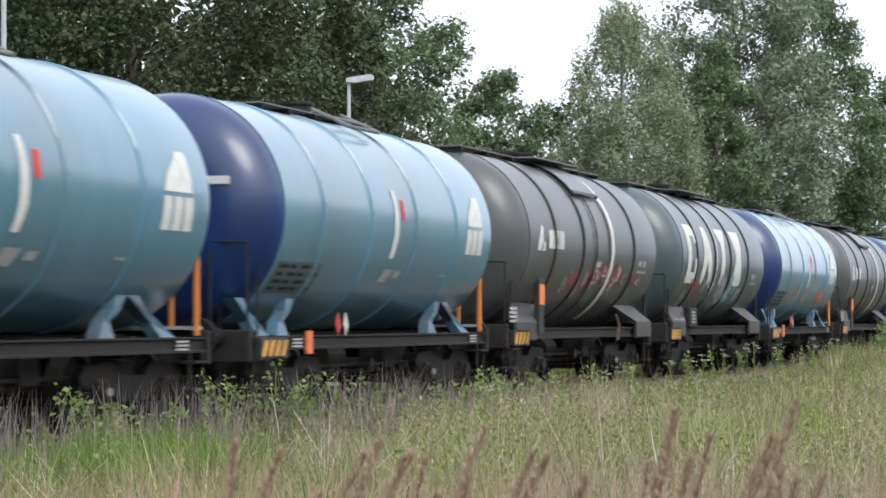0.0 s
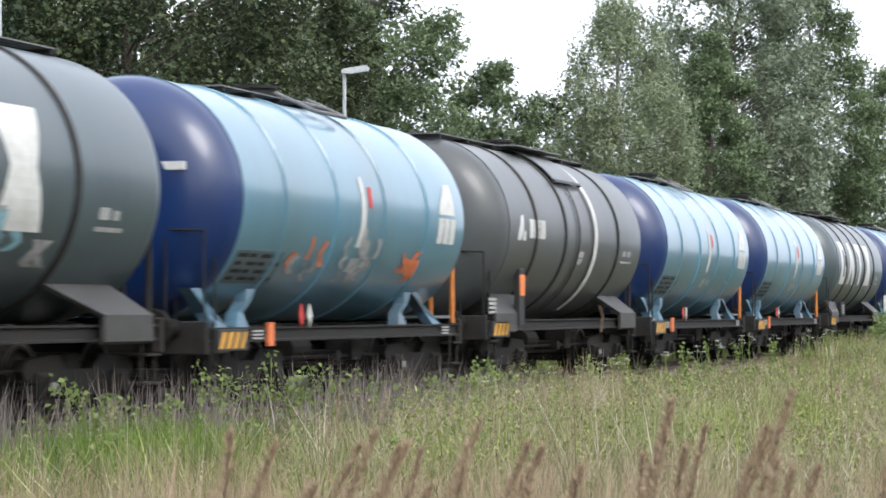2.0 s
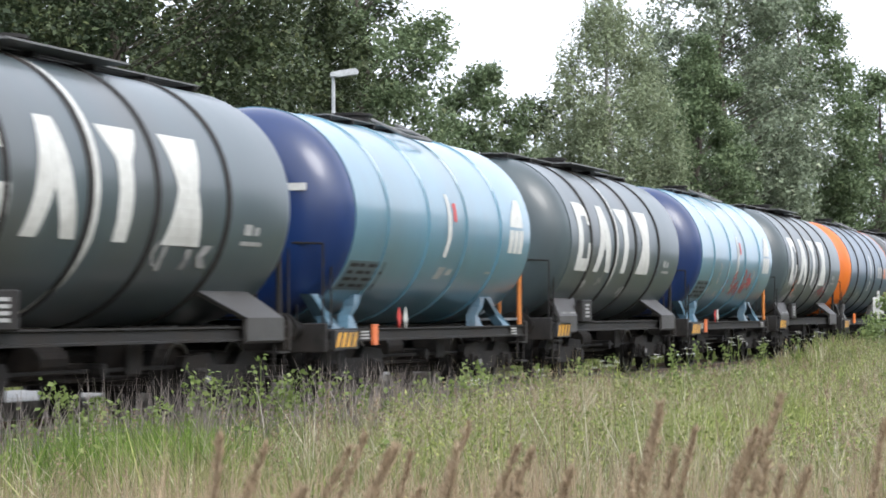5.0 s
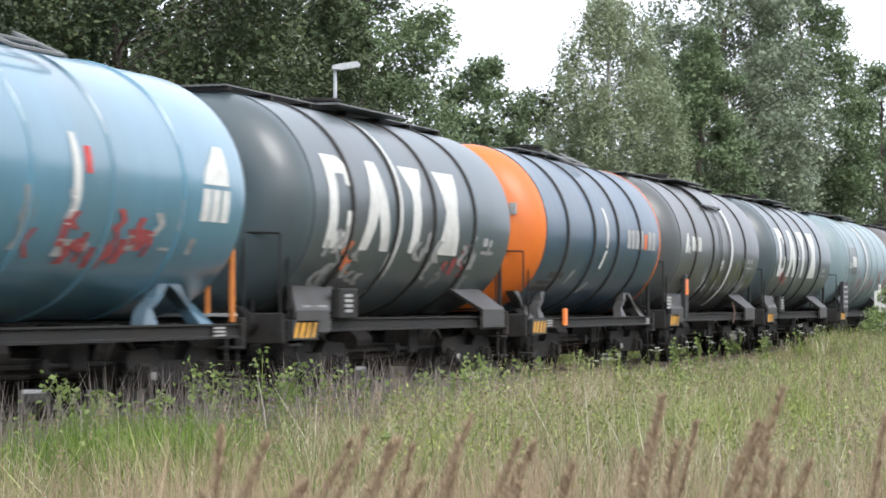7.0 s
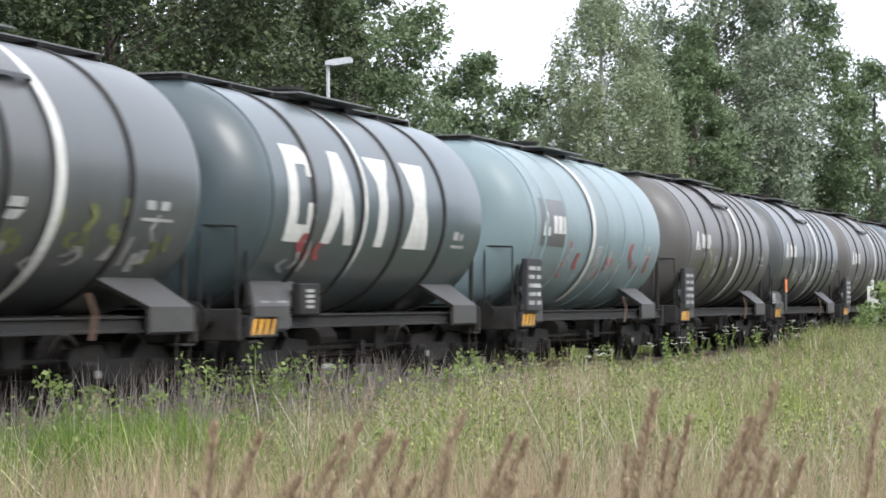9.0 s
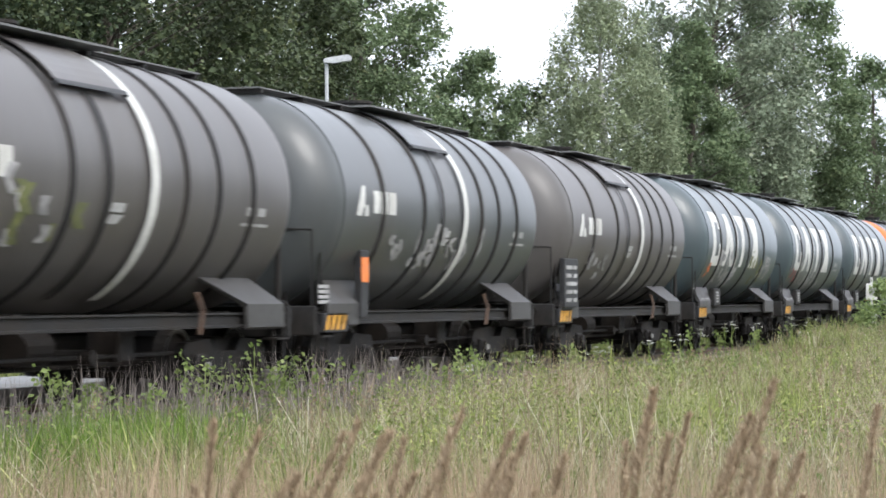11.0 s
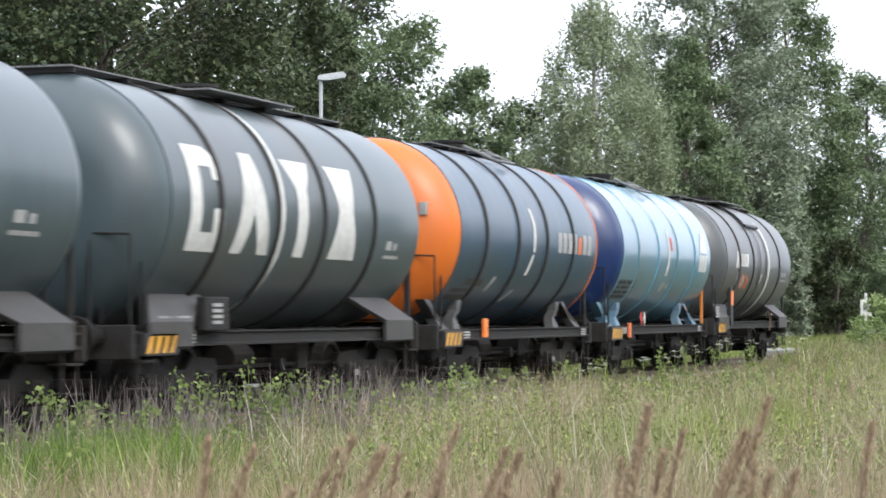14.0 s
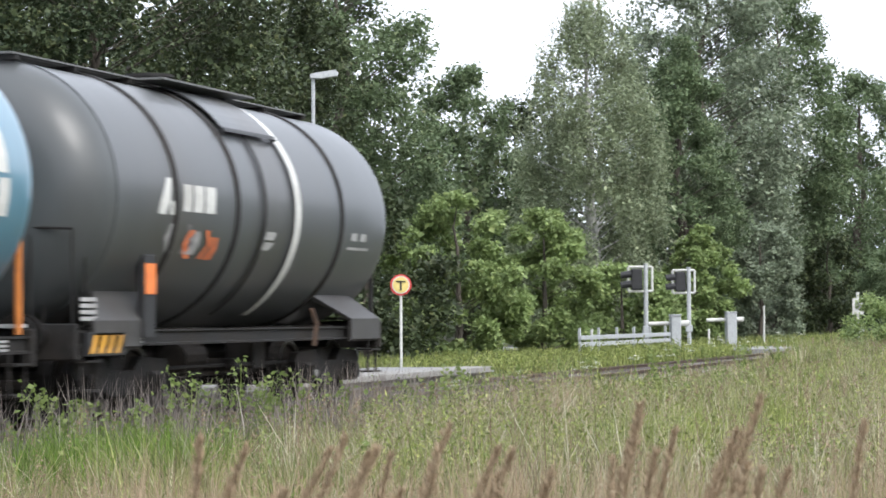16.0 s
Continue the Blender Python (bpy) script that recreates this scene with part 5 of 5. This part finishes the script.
crossing_signal(12.36, 5.6)
crossing_signal(11.40, 5.6)


def cabinet(heading, off, w, h, base=0.0):
    x, y = at(heading, off)
    t = empty("crossing_cabinet", "pale grey steel barrier drive cabinet beside the track", "cabinet", "crossing cabinets", at=pose(x, y, -0.15, 0, 0, -70))
    bm = bmesh.new()
    box(bm, -w / 2, w / 2, -0.25, 0.25, 0, h, 0.03)
    part("body", bm, "galvanised", t)
    bm = bmesh.new()
    box(bm, -w / 2 - 0.02, w / 2 + 0.02, -0.28, 0.28, h, h + 0.05, 0.015)
    part("lid", bm, "galvanised", t)
    bm = bmesh.new()
    box(bm, -w / 2 + 0.05, w / 2 - 0.05, -0.268, -0.255, 0.12, h - 0.08)
    part("door", bm, "galvanised", t)
    bm = bmesh.new()
    tube(bm, (-w / 2 - 0.75, 0, h - 0.28), (-w / 2, 0, h - 0.26), 0.07, 10)
    tube(bm, (w / 2, 0, h - 0.26), (w / 2 + 0.3, 0, h - 0.26), 0.10, 10)
    part("barrier_stub", bm, "white", t, "white stub of a barrier arm")


cabinet(11.71, 5.2, 0.36, 1.35)
cabinet(10.47, 5.0, 0.40, 1.45)


def barrier():
    x0, y0 = at(13.85, 5.0)
    x1, y1 = at(11.84, 5.0)
    t = empty("guard_rail", "grey steel guard rail with two beams beside the road", "guard rail", at=pose(0, y0, 0))
    for z in (0.30, 0.50):
        bm = bmesh.new()
        box(bm, x0, x1, -0.04, 0.04, z, z + 0.13, 0.01)
        part("beam", bm, "galvanised", t)
    n = 6
    for i in range(n):
        x = x0 + 0.3 + (x1 - x0 - 0.6) * i / (n - 1)
        bm = bmesh.new()
        box(bm, x - 0.05, x + 0.05, 0.045, 0.12, -0.2, 0.85, 0.008)
        part("rail_post", bm, "galvanised", t)


barrier()


def marker(heading, off, height, label, plates=()):
    x, y = at(heading, off)
    t = empty("marker_post", label, "post", at=pose(x, y, -0.15, 0, 0, -75))
    bm = bmesh.new()
    tube(bm, (0, 0, 0), (0, 0, height), 0.045, 10)
    part("post", bm, "white", t)
    for z0, z1, wide in plates:
        bm = bmesh.new()
        box(bm, -wide / 2, wide / 2, -0.07, -0.05, z0, z1, 0.005)
        plate = part("plate", bm, "white", t)
        bm = bmesh.new()
        box(bm, -wide / 4, wide / 4, -0.078, -0.072, z0 + (z1 - z0) * 0.3, z0 + (z1 - z0) * 0.7)
        part("plate_mark", bm, "tag_grey", plate)


marker(9.73, 5.5, 1.75, "slim white marker post beside the crossing")
marker(10.96, 5.4, 0.85, "short white marker post beside the crossing")
marker(13.58, 5.4, 0.95, "short white marker post beside the guard rail")
marker(7.66, -2.6, 2.05, "white kilometre board post beside the track", ((1.35, 1.85, 0.34), (0.8, 1.1, 0.34)))


def road():
    bm = bmesh.new()
    x0, x1 = 88.0, 96.0
    for ya, yb, z in ((TRACK + 1.6, TRACK + 40, 0.0),):
        box(bm, x0, x1, ya, yb, -0.3, z + 0.02)
    tagged(link("road", bm, "asphalt"), "pale worn asphalt road at the level crossing", "road", kind="structure")


road()

# tall dry stalks close to the camera: heading, distance, height of the tip under the eye per metre
STALKS = [(24.3, 4.6, 0.047, 0.16), (23.2, 4.3, 0.044, 0.03), (22.2, 4.8, 0.044, 0.12), (21.4, 4.4, 0.050, -0.1), (19.8, 4.9, 0.040, 0.05), (18.8, 4.5, 0.048, -0.06), (18.3, 5.1, 0.050, 0.1), (16.6, 4.6, 0.058, 0.05),
          (14.1, 4.4, 0.032, 0.06), (13.4, 5.0, 0.042, 0.04), (12.3, 4.5, 0.029, 0.05), (12.1, 5.2, 0.058, 0.14), (11.3, 4.7, 0.057, -0.08), (9.3, 4.4, 0.034, 0.22), (8.7, 5.0, 0.040, 0.1), (8.2, 4.6, 0.048, -0.1)]
rng_s = random.Random(3)
for i, (h, d, drop, lean) in enumerate(STALKS):
    for k in range(3):
        hh, dd = h + (rng_s.uniform(-1.0, 1.0) if k else 0), d + (rng_s.uniform(-0.4, 1.2) if k else 0)
        x, y = dd * math.cos(radians(hh)), dd * math.sin(radians(hh))
        top = 1.22 - dd * (drop + (rng_s.uniform(0.003, 0.03) if k else 0))
        stalk(x, y, top - ground_height(x, y), abs(lean) + 0.04 + rng_s.uniform(-0.07, 0.12), 500 + i * 5 + k)

for i, (h, off, tall) in enumerate(((22.6, -3.4, 0.95), (21.5, -3.2, 1.05), (23.2, -3.6, 0.85), (22.1, -3.0, 0.7), (24.2, -3.0, 0.6), (16.9, -3.0, 0.7), (14.4, -3.2, 0.75), (12.4, -2.9, 0.85), (11.6, -3.4, 1.0), (11.0, -3.0, 0.8), (10.3, -3.3, 0.8), (17.9, -3.2, 0.6), (19.6, -2.8, 0.75), (25.4, -3.2, 0.6), (9.6, -3.6, 0.9), (13.4, -3.0, 0.7))):
    weed_plant(*at(h, off), tall, 800 + i)


def flower_plant(x, y, height, seed):
    """A tall stem with flat white flower heads."""
    rng = np.random.default_rng(seed)
    t = empty("flowering_weed", "tall meadow plant with flat white flower heads", "wildflower", "white flowers in the meadow", at=pose(x, y, ground_height(x, y) - 0.02))
    bm = bmesh.new()
    tube(bm, (0, 0, 0), (0, 0, height * 0.75), 0.007, 6)
    ends = [Vector((0, 0, height))] + [Vector((rng.normal() * 0.07, rng.normal() * 0.07, height * rng.uniform(0.84, 0.98))) for _ in range(3)]
    for e in ends:
        tube(bm, (0, 0, height * 0.74), e, 0.004, 5)
    part("stem", bm, "weed", t)
    for e in ends:
        c = np.array(e) + rng.normal(size=(26, 3)) * np.array([0.032, 0.032, 0.008])
        leaf_mesh("flower_head", c, np.full(26, 0.016), "petals", rng, 0.2, t, 1.2, 0.0, 0.3)
    c = np.stack([rng.normal(size=22) * 0.05, rng.normal(size=22) * 0.05, rng.uniform(0.1, 0.75, 22) * height], 1)
    leaf_mesh("foliage", c, rng.uniform(0.02, 0.045, 22), "weed", rng, 0.6, t)


for i, (h, off, tall) in enumerate(((10.75, -3.5, 1.1), (11.44, -3.4, 1.0), (9.43, -3.8, 1.15), (13.8, -3.1, 0.78), (13.45, -3.0, 0.75), (15.2, -3.0, 0.72), (10.9, -3.9, 1.12), (12.6, -3.4, 0.85), (9.0, -3.6, 1.1), (16.6, -3.4, 0.7), (11.9, -4.2, 1.0), (10.2, -3.2, 1.0))):
    flower_plant(*at(h, off), tall, 1200 + i)
for i in range(56):
    h = rng_s.uniform(8.5, 27.5)
    off = rng_s.uniform(-5.2, -2.4)
    x, y = at(h, off)
    weed_plant(x, y, rng_s.uniform(0.45, 0.95) * (0.55 if 34 < x < 66 else 1.0), 900 + i)


# time lead of the train against an even run, in metres along the track
LEADS = [
    (0.0, 0.127), (0.5, -0.225), (1.0, 0.106), (1.5, -0.220), (2.0, 0.150), (2.5, -0.190), (3.0, 0.306), (3.5, -0.000), (4.0, 0.004), (6.5, -0.164), (7.0, 0.274), (7.5, -0.077), (8.0, 0.343), (8.5, -0.114), (9.0, -0.077), (11.5, -0.747), (12.0, -0.264), (12.5, -0.344), (13.0, -0.108), (13.5, -0.491), (14.0, -0.598), (14.5, -0.901), (15.0, -1.021), (15.5, -1.530), (16.0, -1.420),
]


def motions():
    for body, start in WAGONS:
        walk(body, [(t, pose(start - SPEED * t - lead, TRACK, 0)) for t, lead in LEADS])


motions()
